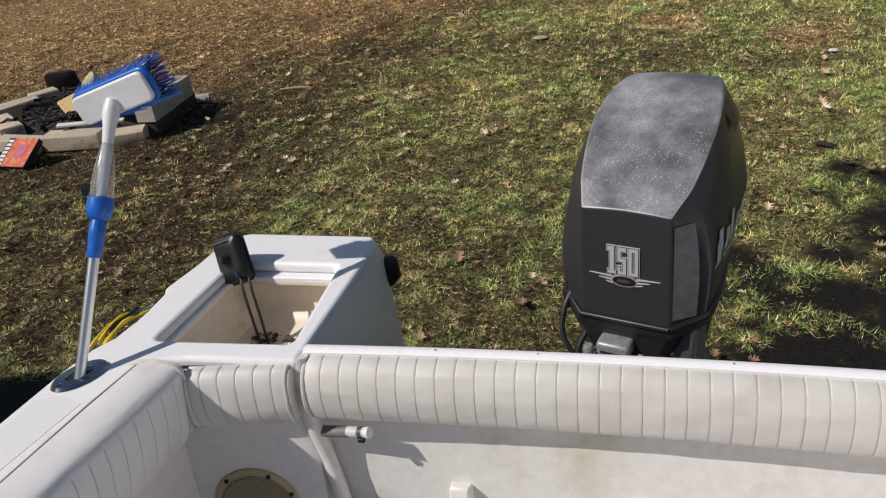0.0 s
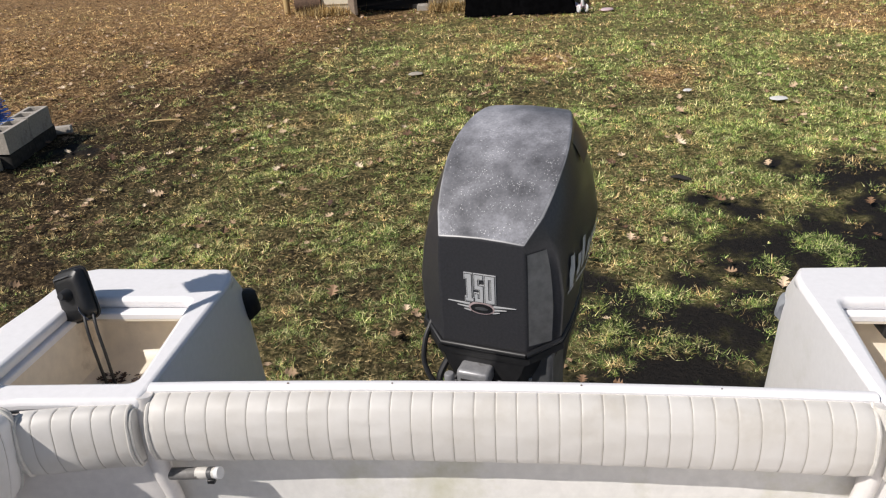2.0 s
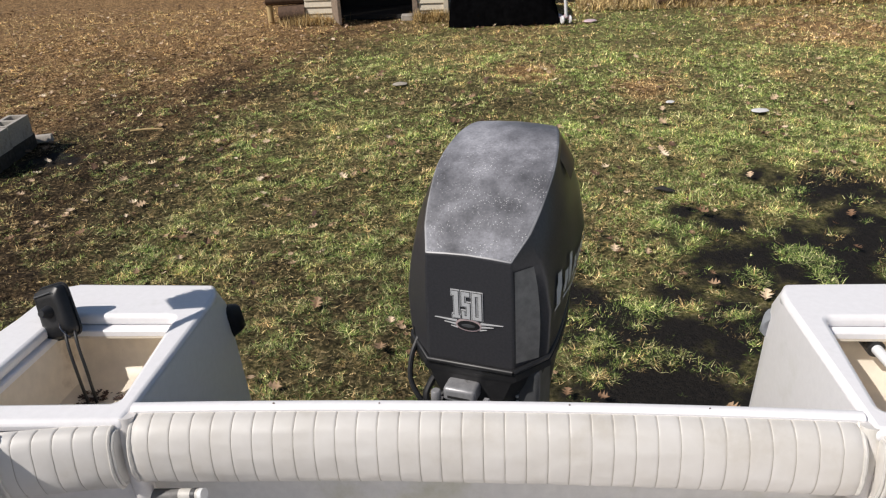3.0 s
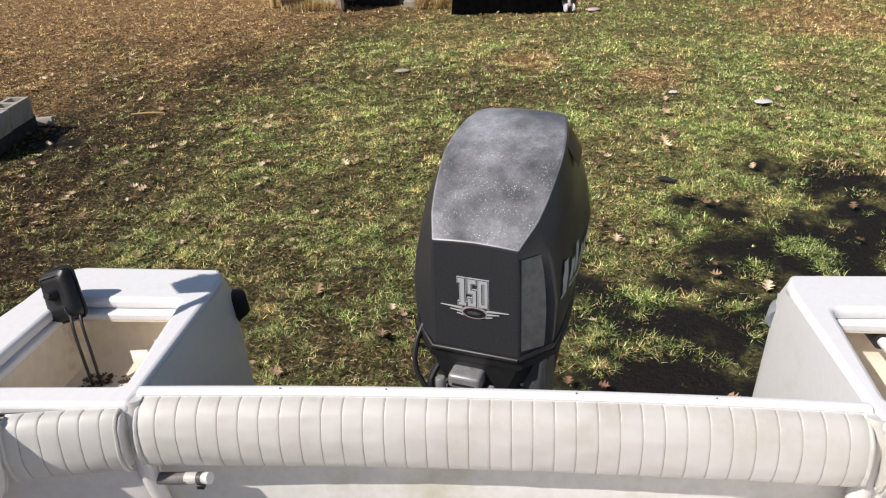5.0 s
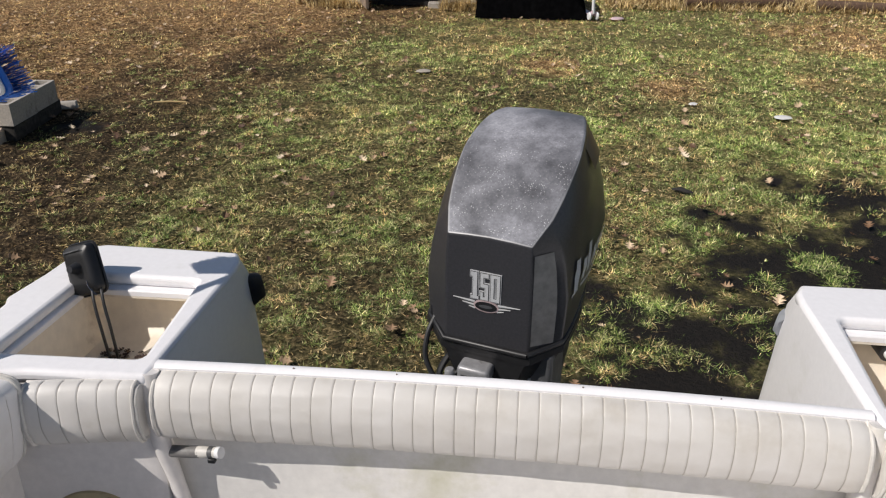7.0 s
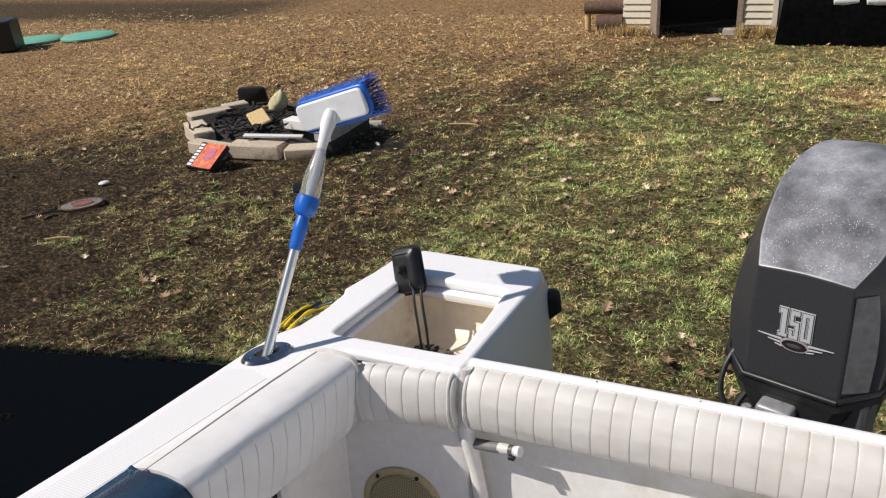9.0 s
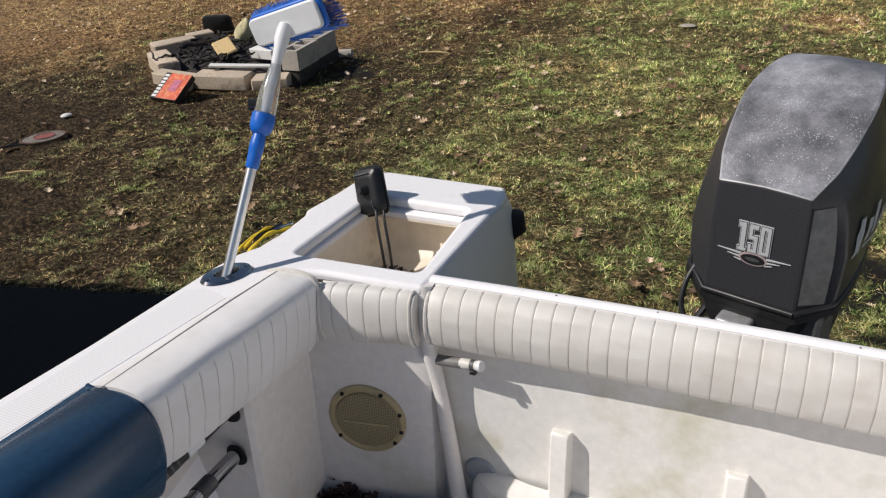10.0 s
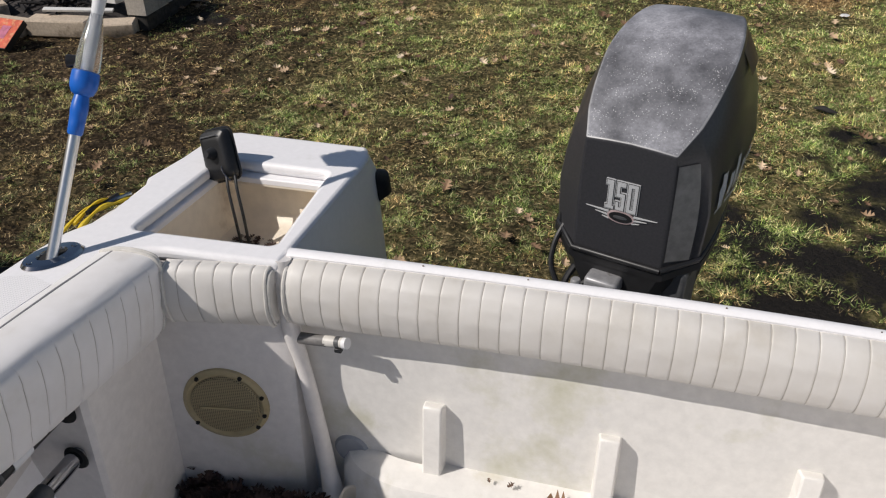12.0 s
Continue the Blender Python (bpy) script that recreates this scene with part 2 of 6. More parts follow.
def blade_material(name, dry):
    """Blades whose colour changes from one to the next, and in patches."""
    m, nd, ln, b = mat_new(name)
    at = position(nd)
    geo = nd.new("ShaderNodeNewGeometry")
    each = geo.outputs["Random Per Island"]
    patch = noise_node(nd, ln, 0.9, 4, 0.6, at)
    if dry:
        col = ramp(nd, ln, each, [(0.0, (0.06, 0.038, 0.015)), (0.35, (0.24, 0.165, 0.07)), (0.7, (0.5, 0.375, 0.185)), (1.0, (0.82, 0.67, 0.4))])
    else:
        lush = ramp(nd, ln, each, [(0.0, (0.03, 0.06, 0.016)), (0.4, (0.118, 0.196, 0.045)), (0.75, (0.29, 0.365, 0.11)), (1.0, (0.76, 0.71, 0.44))])
        wan = ramp(nd, ln, each, [(0.0, (0.034, 0.04, 0.017)), (0.4, (0.152, 0.156, 0.05)), (0.75, (0.39, 0.36, 0.145)), (1.0, (0.8, 0.7, 0.44))])
        sep = nd.new("ShaderNodeSeparateXYZ")
        ln.new(at, sep.inputs[0])
        patch = math_node(nd, ln, "ADD", patch, math_node(nd, ln, "MULTIPLY", math_node(nd, ln, "SUBTRACT", noise_node(nd, ln, 3.4, 4, 0.6, at), 0.5), 0.9))
        slant = math_node(nd, ln, "SUBTRACT", patch, math_node(nd, ln, "MULTIPLY", math_node(nd, ln, "SUBTRACT", 0.5, sep.outputs[0]), 0.03))
        col = mix(nd, ln, ramp(nd, ln, slant, [(0.26, (0, 0, 0)), (0.46, (1, 1, 1))]), wan, lush)
    small = noise_node(nd, ln, 4.5, 4, 0.65, at)
    col = mix(nd, ln, 1.0, col, ramp(nd, ln, small, [(0.36, (0.55, 0.5, 0.45)), (0.47, (1.1, 1.08, 1.05)), (0.6, (1.5, 1.42, 1.3))]), "MULTIPLY")
    tone = nd.new("ShaderNodeAttribute")
    tone.attribute_name = "tone"
    col = mix(nd, ln, 1.0, col, ramp(nd, ln, tone.outputs["Fac"], [(0.1, (0.25, 0.25, 0.25)), (0.45, (1.04, 1.06, 1.02)), (0.95, (1.9, 1.88, 1.78))]), "MULTIPLY")
    ln.new(col, b.inputs["Base Color"])
    b.inputs["Roughness"].default_value = 0.6
    b.inputs["Specular IOR Level"].default_value = 0.3
    return m


M_GROUND = ground_material()
M_BLADE = blade_material("short_grass", False)
M_STRAW = blade_material("dry_straw", True)


def leaf_material():
    m, nd, ln, b = mat_new("dead_oak_leaf")
    each = nd.new("ShaderNodeNewGeometry").outputs["Random Per Island"]
    col = ramp(nd, ln, each, [(0.0, (0.07, 0.035, 0.024)), (0.3, (0.21, 0.12, 0.065)), (0.65, (0.42, 0.285, 0.17)), (0.88, (0.64, 0.48, 0.32)), (1.0, (0.8, 0.66, 0.48))])
    ln.new(col, b.inputs["Base Color"])
    b.inputs["Roughness"].default_value = 0.7
    return m


M_LEAF = leaf_material()
M_DARKLEAF = plain("wet_brown_leaf", (0.05, 0.027, 0.02), 0.75, 0, 0.5, 50, 0.4)


# ---------------------------------------------------------------- mesh helpers
def part(name, bm, material, parent=None, label="", smooth=True, bevel=0.0, angle=30.0, segments=2):
    me = bpy.data.meshes.new(name)
    bm.normal_update()
    bm.to_mesh(me)
    bm.free()
    for poly in me.polygons:
        poly.use_smooth = smooth
    if smooth:
        me.set_sharp_from_angle(angle=radians(angle + 8))
    me.materials.append(material)
    ob = new(name, me)
    if bevel:
        mod = ob.modifiers.new("bevel", "BEVEL")
        mod.width, mod.segments, mod.limit_method, mod.angle_limit = bevel, segments, "ANGLE", radians(angle)
    if parent is not None:
        ob.parent = parent
    if label:
        ob["label"] = label
    return ob


def holder(name, m=None):
    e = new(name)
    e.empty_display_size = 0.1
    if m is not None:
        e.matrix_world = m
    return e


def box(lo, hi, bm=None, m=None):
    bm = bm or bmesh.new()
    vs = [bm.verts.new((x, y, z)) for x in (lo[0], hi[0]) for y in (lo[1], hi[1]) for z in (lo[2], hi[2])]
    for f in ((0, 1, 3, 2), (4, 6, 7, 5), (0, 4, 5, 1), (2, 3, 7, 6), (0, 2, 6, 4), (1, 5, 7, 3)):
        bm.faces.new([vs[i] for i in f])
    if m is not None:
        bmesh.ops.transform(bm, matrix=m, verts=vs)
    return bm


def tube(points, radii, sides=12, bm=None, caps=True, flat=1.0):
    """A round bar along points; radii one or many; flat squeezes it."""
    bm = bm or bmesh.new()
    pts = [Vector(p) for p in points]
    if not hasattr(radii, "__len__"):
        radii = [radii] * len(pts)
    rings, side = [], None
    for i, p in enumerate(pts):
        way = (pts[min(i + 1, len(pts) - 1)] - pts[max(i - 1, 0)]).normalized()
        if side is None:
            side = way.orthogonal().normalized()
        side = (side - way * side.dot(way)).normalized()
        other = way.cross(side)
        rings.append([bm.verts.new(p + radii[i] * (math.cos(a) * side + flat * math.sin(a) * other)) for a in (2 * math.pi * k / sides for k in range(sides))])
    for a, b in zip(rings, rings[1:]):
        for k in range(sides):
            bm.faces.new((a[k], a[(k + 1) % sides], b[(k + 1) % sides], b[k]))
    if caps:
        bm.faces.new(rings[0][::-1])
        bm.faces.new(rings[-1])
    return bm


def lathe(profile, sides=32, m=None):
    """A turned form about z from (radius, height) pairs."""
    bm = bmesh.new()
    rings = []
    for r, z in profile:
        if r < 1e-6:
            rings.append([bm.verts.new((0, 0, z))])
        else:
            rings.append([bm.verts.new((r * math.cos(a), r * math.sin(a), z)) for a in (2 * math.pi * k / sides for k in range(sides))])
    for a, b in zip(rings, rings[1:]):
        for k in range(sides):
            j = (k + 1) % sides
            if len(a) == 1 and len(b) == 1:
                continue
            if len(a) == 1:
                bm.faces.new((a[0], b[k], b[j]))
            elif len(b) == 1:
                bm.faces.new((a[k], a[j], b[0]))
            else:
                bm.faces.new((a[k], a[j], b[j], b[k]))
    bmesh.ops.recalc_face_normals(bm, faces=bm.faces)
    if m is not None:
        bmesh.ops.transform(bm, matrix=m, verts=bm.verts)
    return bm


def plate(outline, holes, top, bottom):
    """A flat slab with holes, from plan outlines."""
    bm = bmesh.new()
    edges = []
    for loop in (outline, *holes):
        vs = [bm.verts.new((x, y, top)) for x, y in loop]
        edges += [bm.edges.new((vs[i], vs[(i + 1) % len(vs)])) for i in range(len(vs))]
    bmesh.ops.triangle_fill(bm, use_beauty=True, use_dissolve=False, edges=edges, normal=(0, 0, 1))
    bmesh.ops.dissolve_limit(bm, angle_limit=0.01, verts=bm.verts, edges=[e for e in bm.edges if len(e.link_faces) == 2])
    ext = bmesh.ops.extrude_face_region(bm, geom=list(bm.faces))
    bmesh.ops.translate(bm, verts=[g for g in ext["geom"] if isinstance(g, bmesh.types.BMVert)], vec=(0, 0, bottom - top))
    bmesh.ops.recalc_face_normals(bm, faces=bm.faces)
    return bm


def sheet(rows):
    """A grid surface through rows of points."""
    bm = bmesh.new()
    vs = [[bm.verts.new(p) for p in row] for row in rows]
    for a, b in zip(vs, vs[1:]):
        for k in range(len(a) - 1):
            bm.faces.new((a[k], a[k + 1], b[k + 1], b[k]))
    return bm


def smooth_line(points, n=8):
    """A rounded line through points (Catmull-Rom)."""
    p = [Vector(q) for q in points]
    out = []
    for i in range(len(p) - 1):
        a, b, c, d = p[max(i - 1, 0)], p[i], p[i + 1], p[min(i + 2, len(p) - 1)]
        for k in range(n):
            t = k / n
            out.append(0.5 * (2 * b + (c - a) * t + (2 * a - 5 * b + 4 * c - d) * t * t + (3 * b - a - 3 * c + d) * t ** 3))
    out.append(p[-1])
    return out


def rounded(points, r, n=4):
    """A plan outline with rounded corners."""
    out = []
    for i, p in enumerate(points):
        p, a, b = Vector(p), Vector(points[i - 1]), Vector(points[(i + 1) % len(points)])
        s, e = p + (a - p).normalized() * r, p + (b - p).normalized() * r
        for k in range(n + 1):
            t = k / n
            out.append(tuple((1 - t) ** 2 * s + 2 * t * (1 - t) * p + t * t * e))
    return out


# ---------------------------------------------------------------- the lawn
def fbm(x, y, s, seed=0.0):
    return noise.fractal((x * s + seed, y * s - seed, seed * 0.7), 0.9, 2.1, 4)


# the first spot darkens the soil as the cinder blocks' shadow
MUD_AND_SHADE = ((-4.08, 7.32, 0.3), (0.95, 4.3, 0.95), (0.8, 3.65, 0.8), (1.5, 5.1, 0.55), (2.1, 5.3, 0.75), (2.9, 5.5, 0.8), (2.4, 6.2, 0.35), (1.6, 4.2, 0.7), (2.6, 4.6, 0.8), (3.8, 5.8, 0.7), (3.3, 4.6, 0.9), (2.0, 3.6, 0.9), (1.3, 3.3, 0.6), (0.55, 4.75, 0.3), (1.69, 5.69, 0.4), (2.07, 6.6, 0.35), (2.5, 6.3, 0.5), (1.38, 4.88, 0.4), (2.55, 5.6, 0.5))


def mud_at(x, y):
    v = max(1.25 - math.hypot(x - a, (y - b) * 1.15) / r for a, b, r in MUD_AND_SHADE)
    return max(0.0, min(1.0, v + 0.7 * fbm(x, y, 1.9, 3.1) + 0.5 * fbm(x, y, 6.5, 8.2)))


def green_at(x, y):
    v = 0.72 + 0.17 * (x + 0.5) + 0.5 * fbm(x, y, 0.45, 7.7)
    if y > 8:
        v += 0.05 * (y - 8) * (1 if x > -1.5 else -1)
    return max(0.05, min(1.0, v))


BROWN = ((1.6, 9.05, 0.8), (4.7, 11.6, 1.5), (0.4, 9.9, 0.5), (3.2, 9.6, 0.6))


def brown_at(x, y):
    v = -0.2 + 0.18 * (y - 8.5) - 0.16 * (x + 1.5) + 0.5 * fbm(x, y, 0.5, 1.3) + 0.4 * fbm(x, y, 1.8, 5.5)
    if x > 3.0 and y > 9.0:
        v += 0.16 * (y - 9.0)
    for a, c, r in BROWN:
        v += 1.5 * max(0.0, 1 - math.hypot(x - a, (y - c) * 0.7) / r)
    v -= 0.5 * max(0.0, min(1.0, (7.2 - y) / 1.8)) * max(0.0, min(1.0, (-0.8 - x) / 1.5))
    v = max(0.0, min(1.0, v))
    if x < -10.5 and y < 18.0:
        v *= 1 - 0.9 * max(0.0, min(1.0, (y - 13.5) / 0.8)) * min(1.0, (-10.5 - x) / 1.5)
    return v


def axis(lo, hi, step, far):
    core = list(np.arange(lo, hi + 1e-6, step))
    out, d = [], step
    while (out[-1] if out else 0) < far:
        d *= 1.5
        out.append((out[-1] if out else 0) + d)
    return [lo - o for o in reversed(out)] + core + [hi + o for o in out]


def lattice(xs, ys, cell, rng):
    """Smooth random relief on a grid, with a given size of lump."""
    nx, ny = int((xs[-1] - xs[0]) / cell) + 3, int((ys[-1] - ys[0]) / cell) + 3
    g = rng.uniform(-1, 1, (ny, nx))
    u, v = (xs - xs[0]) / cell, (ys - ys[0]) / cell
    i, j = u.astype(int), v.astype(int)
    a, b = u - i, v - j
    a, b = (a * a * (3 - 2 * a))[None, :], (b * b * (3 - 2 * b))[:, None]
    return (g[np.ix_(j, i)] * (1 - a) + g[np.ix_(j, i + 1)] * a) * (1 - b) + (g[np.ix_(j + 1, i)] * (1 - a) + g[np.ix_(j + 1, i + 1)] * a) * b


STEP = 0.045
CORE_X, CORE_Y = np.arange(-9.0, 6.0 + 1e-6, STEP), np.arange(2.0, 13.0 + 1e-6, STEP)


def clods():
    """Lumps of soil and tufts, in metres of height over the core of the lawn."""
    rng = np.random.default_rng(21)
    z = 0.02 * lattice(CORE_X, CORE_Y, 0.23, rng) + 0.024 * lattice(CORE_X, CORE_Y, 0.11, rng) + 0.01 * rng.uniform(-1, 1, (len(CORE_Y), len(CORE_X)))
    z *= np.clip(0.75 - 0.16 * (CORE_X + 2.0), 0.5, 1.0)[None, :]
    edge = np.minimum(np.minimum(CORE_X - CORE_X[0], CORE_X[-1] - CORE_X)[None, :], np.minimum(CORE_Y - CORE_Y[0], CORE_Y[-1] - CORE_Y)[:, None])
    return z * np.clip(edge / 0.5, 0, 1)


CLODS = clods()


def build_ground():
    xs, ys = axis(-9.0, 6.0, STEP, 600.0), axis(2.0, 13.0, STEP, 600.0)
    nx, ny = len(xs), len(ys)
    i0 = int(np.argmin(np.abs(np.array(xs) + 9.0)))
    j0 = int(np.argmin(np.abs(np.array(ys) - 2.0)))
    co, gr, br, mu = [], [], [], []
    for j, y in enumerate(ys):
        for i, x in enumerate(xs):
            near = abs(x) < 30 and abs(y) < 40
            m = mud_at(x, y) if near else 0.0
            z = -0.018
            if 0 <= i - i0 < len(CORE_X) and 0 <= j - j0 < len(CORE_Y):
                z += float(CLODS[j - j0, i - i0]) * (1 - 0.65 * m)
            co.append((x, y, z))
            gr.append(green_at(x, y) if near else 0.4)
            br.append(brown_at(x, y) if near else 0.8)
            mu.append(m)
    faces = [(j * nx + i, j * nx + i + 1, (j + 1) * nx + i + 1, (j + 1) * nx + i) for j in range(ny - 1) for i in range(nx - 1)]
    me = bpy.data.meshes.new("ground")
    me.from_pydata(co, [], faces)
    for key, vals in (("green", gr), ("brown", br), ("mud", mu)):
        a = me.attributes.new(key, "FLOAT", "POINT")
        a.data.foreach_set("value", vals)
    me.polygons.foreach_set("use_smooth", [True] * len(me.polygons))
    me.materials.append(M_GROUND)
    tagged(new("ground", me), "winter lawn of thin green grass, bare soil and wet black mud", "ground", kind="structure")


def blades(name, s, material, label, category):
    """Grass as single pointed blades: rows of x, y, z, length, width, lean, turn, tone."""
    s = np.asarray(s)
    n = len(s)
    if s.shape[1] == 7:
        s = np.concatenate([s, np.full((n, 1), 0.5)], 1)
    turn, lean = s[:, 6], s[:, 5]
    dx, dy = np.cos(turn), np.sin(turn)
    side = np.stack([-dy, dx, np.zeros(n)], 1) * (s[:, 4] / 2)[:, None]
    root = s[:, :3]
    tip = root + np.stack([dx * np.sin(lean), dy * np.sin(lean), np.cos(lean)], 1) * s[:, 3][:, None]
    co = np.stack([root - side, root + side, tip], 1).reshape(-1, 3)
    me = bpy.data.meshes.new(name)
    me.vertices.add(3 * n)
    me.vertices.foreach_set("co", co.ravel())
    me.loops.add(3 * n)
    me.loops.foreach_set("vertex_index", np.arange(3 * n))
    me.polygons.add(n)
    me.polygons.foreach_set("loop_start", np.arange(n) * 3)
    me.update(calc_edges=True)
    tone = me.attributes.new("tone", "FLOAT", "POINT")
    tone.data.foreach_set("value", np.repeat(s[:, 7], 3))
    me.materials.append(material)
    return tagged(new(name, me), label, category, kind="stuff")


def in_boat(x, y):
    return (abs(x) < 1.25 and y < 2.45) or (-12 < x < -1.4 and y < 3.27 + 0.215 * (x + 2.92) and y < 3.5)


def build_grass():
    rng = np.random.default_rng(4)
    gx, gy, st = np.arange(-17.2, 6.9, 0.07), np.arange(2.1, 15.3, 0.07), 0.07

    def field(fn):
        return np.array([[fn(x, y) for x in gx] for y in gy])

    f_mud, f_green, f_brown = field(mud_at), field(green_at), field(brown_at)
    f_tuft = field(lambda x, y: fbm(x, y, 3.3, 9.0))
    f_bare = field(lambda x, y: fbm(x, y, 1.15, 4.4) + 0.5 * fbm(x, y, 3.1, 6.6))

    f_clump = rng.uniform(-1, 1, (len(gy), len(gx)))

    def sample(f, x, y):
        u, v = (x - gx[0]) / st, (y - gy[0]) / st
        i, j = u.astype(int), v.astype(int)
        a, b = u - i, v - j
        return (f[j, i] * (1 - a) + f[j, i + 1] * a) * (1 - b) + (f[j + 1, i] * (1 - a) + f[j + 1, i + 1] * a) * b

    def height(x, y):
        i = np.clip(((x - CORE_X[0]) / STEP).round().astype(int), 0, len(CORE_X) - 1)
        j = np.clip(((y - CORE_Y[0]) / STEP).round().astype(int), 0, len(CORE_Y) - 1)
        return CLODS[j, i] - 0.018

    green, straw = [], []
    # y from, y to, x from, x to, tufts to the square metre, blades to the tuft
    zones = ((2.3, 4.2, -4.6, 3.4, 2700, 15), (4.2, 5.8, -5.6, 3.8, 2300, 14), (5.8, 8.0, -8.0, 5.0, 1550, 12), (8.0, 11.0, -12.0, 6.0, 760, 10), (11.0, 15.0, -17.0, 6.5, 360, 9))
    for y0, y1, x0, x1, density, each in zones:
        n = int((y1 - y0) * (x1 - x0) * density)
        x, y = rng.uniform(x0, x1, n), rng.uniform(y0, y1, n)
        mud, g, b = sample(f_mud, x, y), sample(f_green, x, y), sample(f_brown, x, y)
        tuft, bare, clump = sample(f_tuft, x, y), sample(f_bare, x, y), sample(f_clump, x, y)
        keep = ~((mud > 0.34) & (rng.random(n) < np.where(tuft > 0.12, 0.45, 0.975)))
        keep &= rng.random(n) < 0.14 + 0.82 * g + 0.5 * tuft + 0.35 * b + 0.75 * clump
        keep &= ~((bare > 0.14) & (rng.random(n) < 0.5))
        keep &= ~((np.hypot(x + 5.4, y - 7.2) < 1.5 + 0.5 * tuft) & (rng.random(n) < 0.6))
        dry = rng.random(n) < 0.3 + 0.7 * b - 0.08 * g + 0.5 * bare
        vigour = rng.uniform(0.65, 1.35, n) * (1 + 0.35 * clump) * (1 + 0.6 * np.clip(tuft, 0, 1)) * (0.9 + 0.25 * g) * (1 + (y - 2.5) * 0.045)
        tone = np.clip(rng.normal(0.28, 0.27, n) + 0.43 * g + 0.22 * b + 0.25 * tuft + 0.3 * clump - 0.4 * mud + 0.09 * np.clip(y - 6.5, 0, 3.5) - 0.15 * np.clip((5.9 - y) / 2, 0, 1) * np.clip(0.2 - x, 0, 1), 0, 1)
        x, y, dry, vigour, tone, wide = (np.repeat(q[keep], each) for q in (x, y, dry, vigour, tone, 1 + (y - 2.5) * 0.17))
        n = len(x)
        away, out = rng.uniform(0, 6.283, n), np.abs(rng.normal(0, 0.016, n)) * vigour
        x, y = x + out * np.cos(away), y + out * np.sin(away)
        keep = ~((np.abs(x) < 1.25) & (y < 2.45)) & ~((x < -1.4) & (y < 3.27 + 0.215 * (x + 2.92)) & (y < 3.5))
        keep &= np.hypot(x + 5.55, y - 7.2) > 0.85
        lean = np.clip(1.0 + out * 16 + rng.normal(0, 0.32, n), 0.4, 1.55)
        rows = np.stack([x, y, height(x, y) - 0.002, rng.uniform(0.014, 0.034, n) * vigour, rng.uniform(0.0016, 0.0034, n) * wide, lean, away + rng.normal(0, 0.9, n), tone], 1)
        straw.append(rows[keep & dry])
        green.append(rows[keep & ~dry])
        # loose straws that lie flat between the tufts
        n = int((y1 - y0) * (x1 - x0) * density * 0.3)
        x, y = rng.uniform(x0, x1, n), rng.uniform(y0, y1, n)
        keep = (sample(f_mud, x, y) < 0.4) & ~((np.abs(x) < 1.25) & (y < 2.45)) & ~((x < -1.4) & (y < 3.27 + 0.215 * (x + 2.92)) & (y < 3.5)) & (np.hypot(x + 5.55, y - 7.2) > 0.85)
        rows = np.stack([x, y, height(x, y) + 0.006, rng.uniform(0.02, 0.05, n), rng.uniform(0.0016, 0.0034, n) * (1 + (y - 2.5) * 0.13), rng.uniform(1.35, 1.6, n), rng.uniform(0, 6.283, n), rng.uniform(0.2, 1, n)], 1)
        straw.append(rows[keep])
    blades("lawn_grass", np.concatenate(green), M_BLADE, "short patchy green lawn grass", "grass")
    blades("dead_grass", np.concatenate(straw), M_STRAW, "short dry straw-coloured dead grass", "grass")


def leaf_bm(bm, at, size, turn, rng):
    """One curled lobed leaf."""
    lobes = ((0, 0.03), (0.18, 0.1), (0.3, 0.42), (0.43, 0.1), (0.58, 0.5), (0.7, 0.1), (0.84, 0.3), (1.0, 0.0))
    m = Matrix.Translation(at) @ Euler((rng.uniform(-0.45, 0.45), rng.uniform(-0.45, 0.45), turn)).to_matrix().to_4x4()
    curl = rng.uniform(0.3, 1.1)
    mid, lt, rt = [], [], []
    for u, w in lobes:
        z = curl * (u - 0.5) ** 2 * size
        mid.append(bm.verts.new(m @ Vector((0, (u - 0.5) * size, z))))
        lt.append(bm.verts.new(m @ Vector((-w * size, (u - 0.5 + 0.08) * size, z + curl * w * size * 0.7))))
        rt.append(bm.verts.new(m @ Vector((w * size, (u - 0.5 + 0.08) * size, z + curl * w * size * 0.7))))
    for k in range(len(lobes) - 1):
        bm.faces.new((mid[k], mid[k + 1], lt[k + 1], lt[k]))
        bm.faces.new((mid[k + 1], mid[k], rt[k], rt[k + 1]))


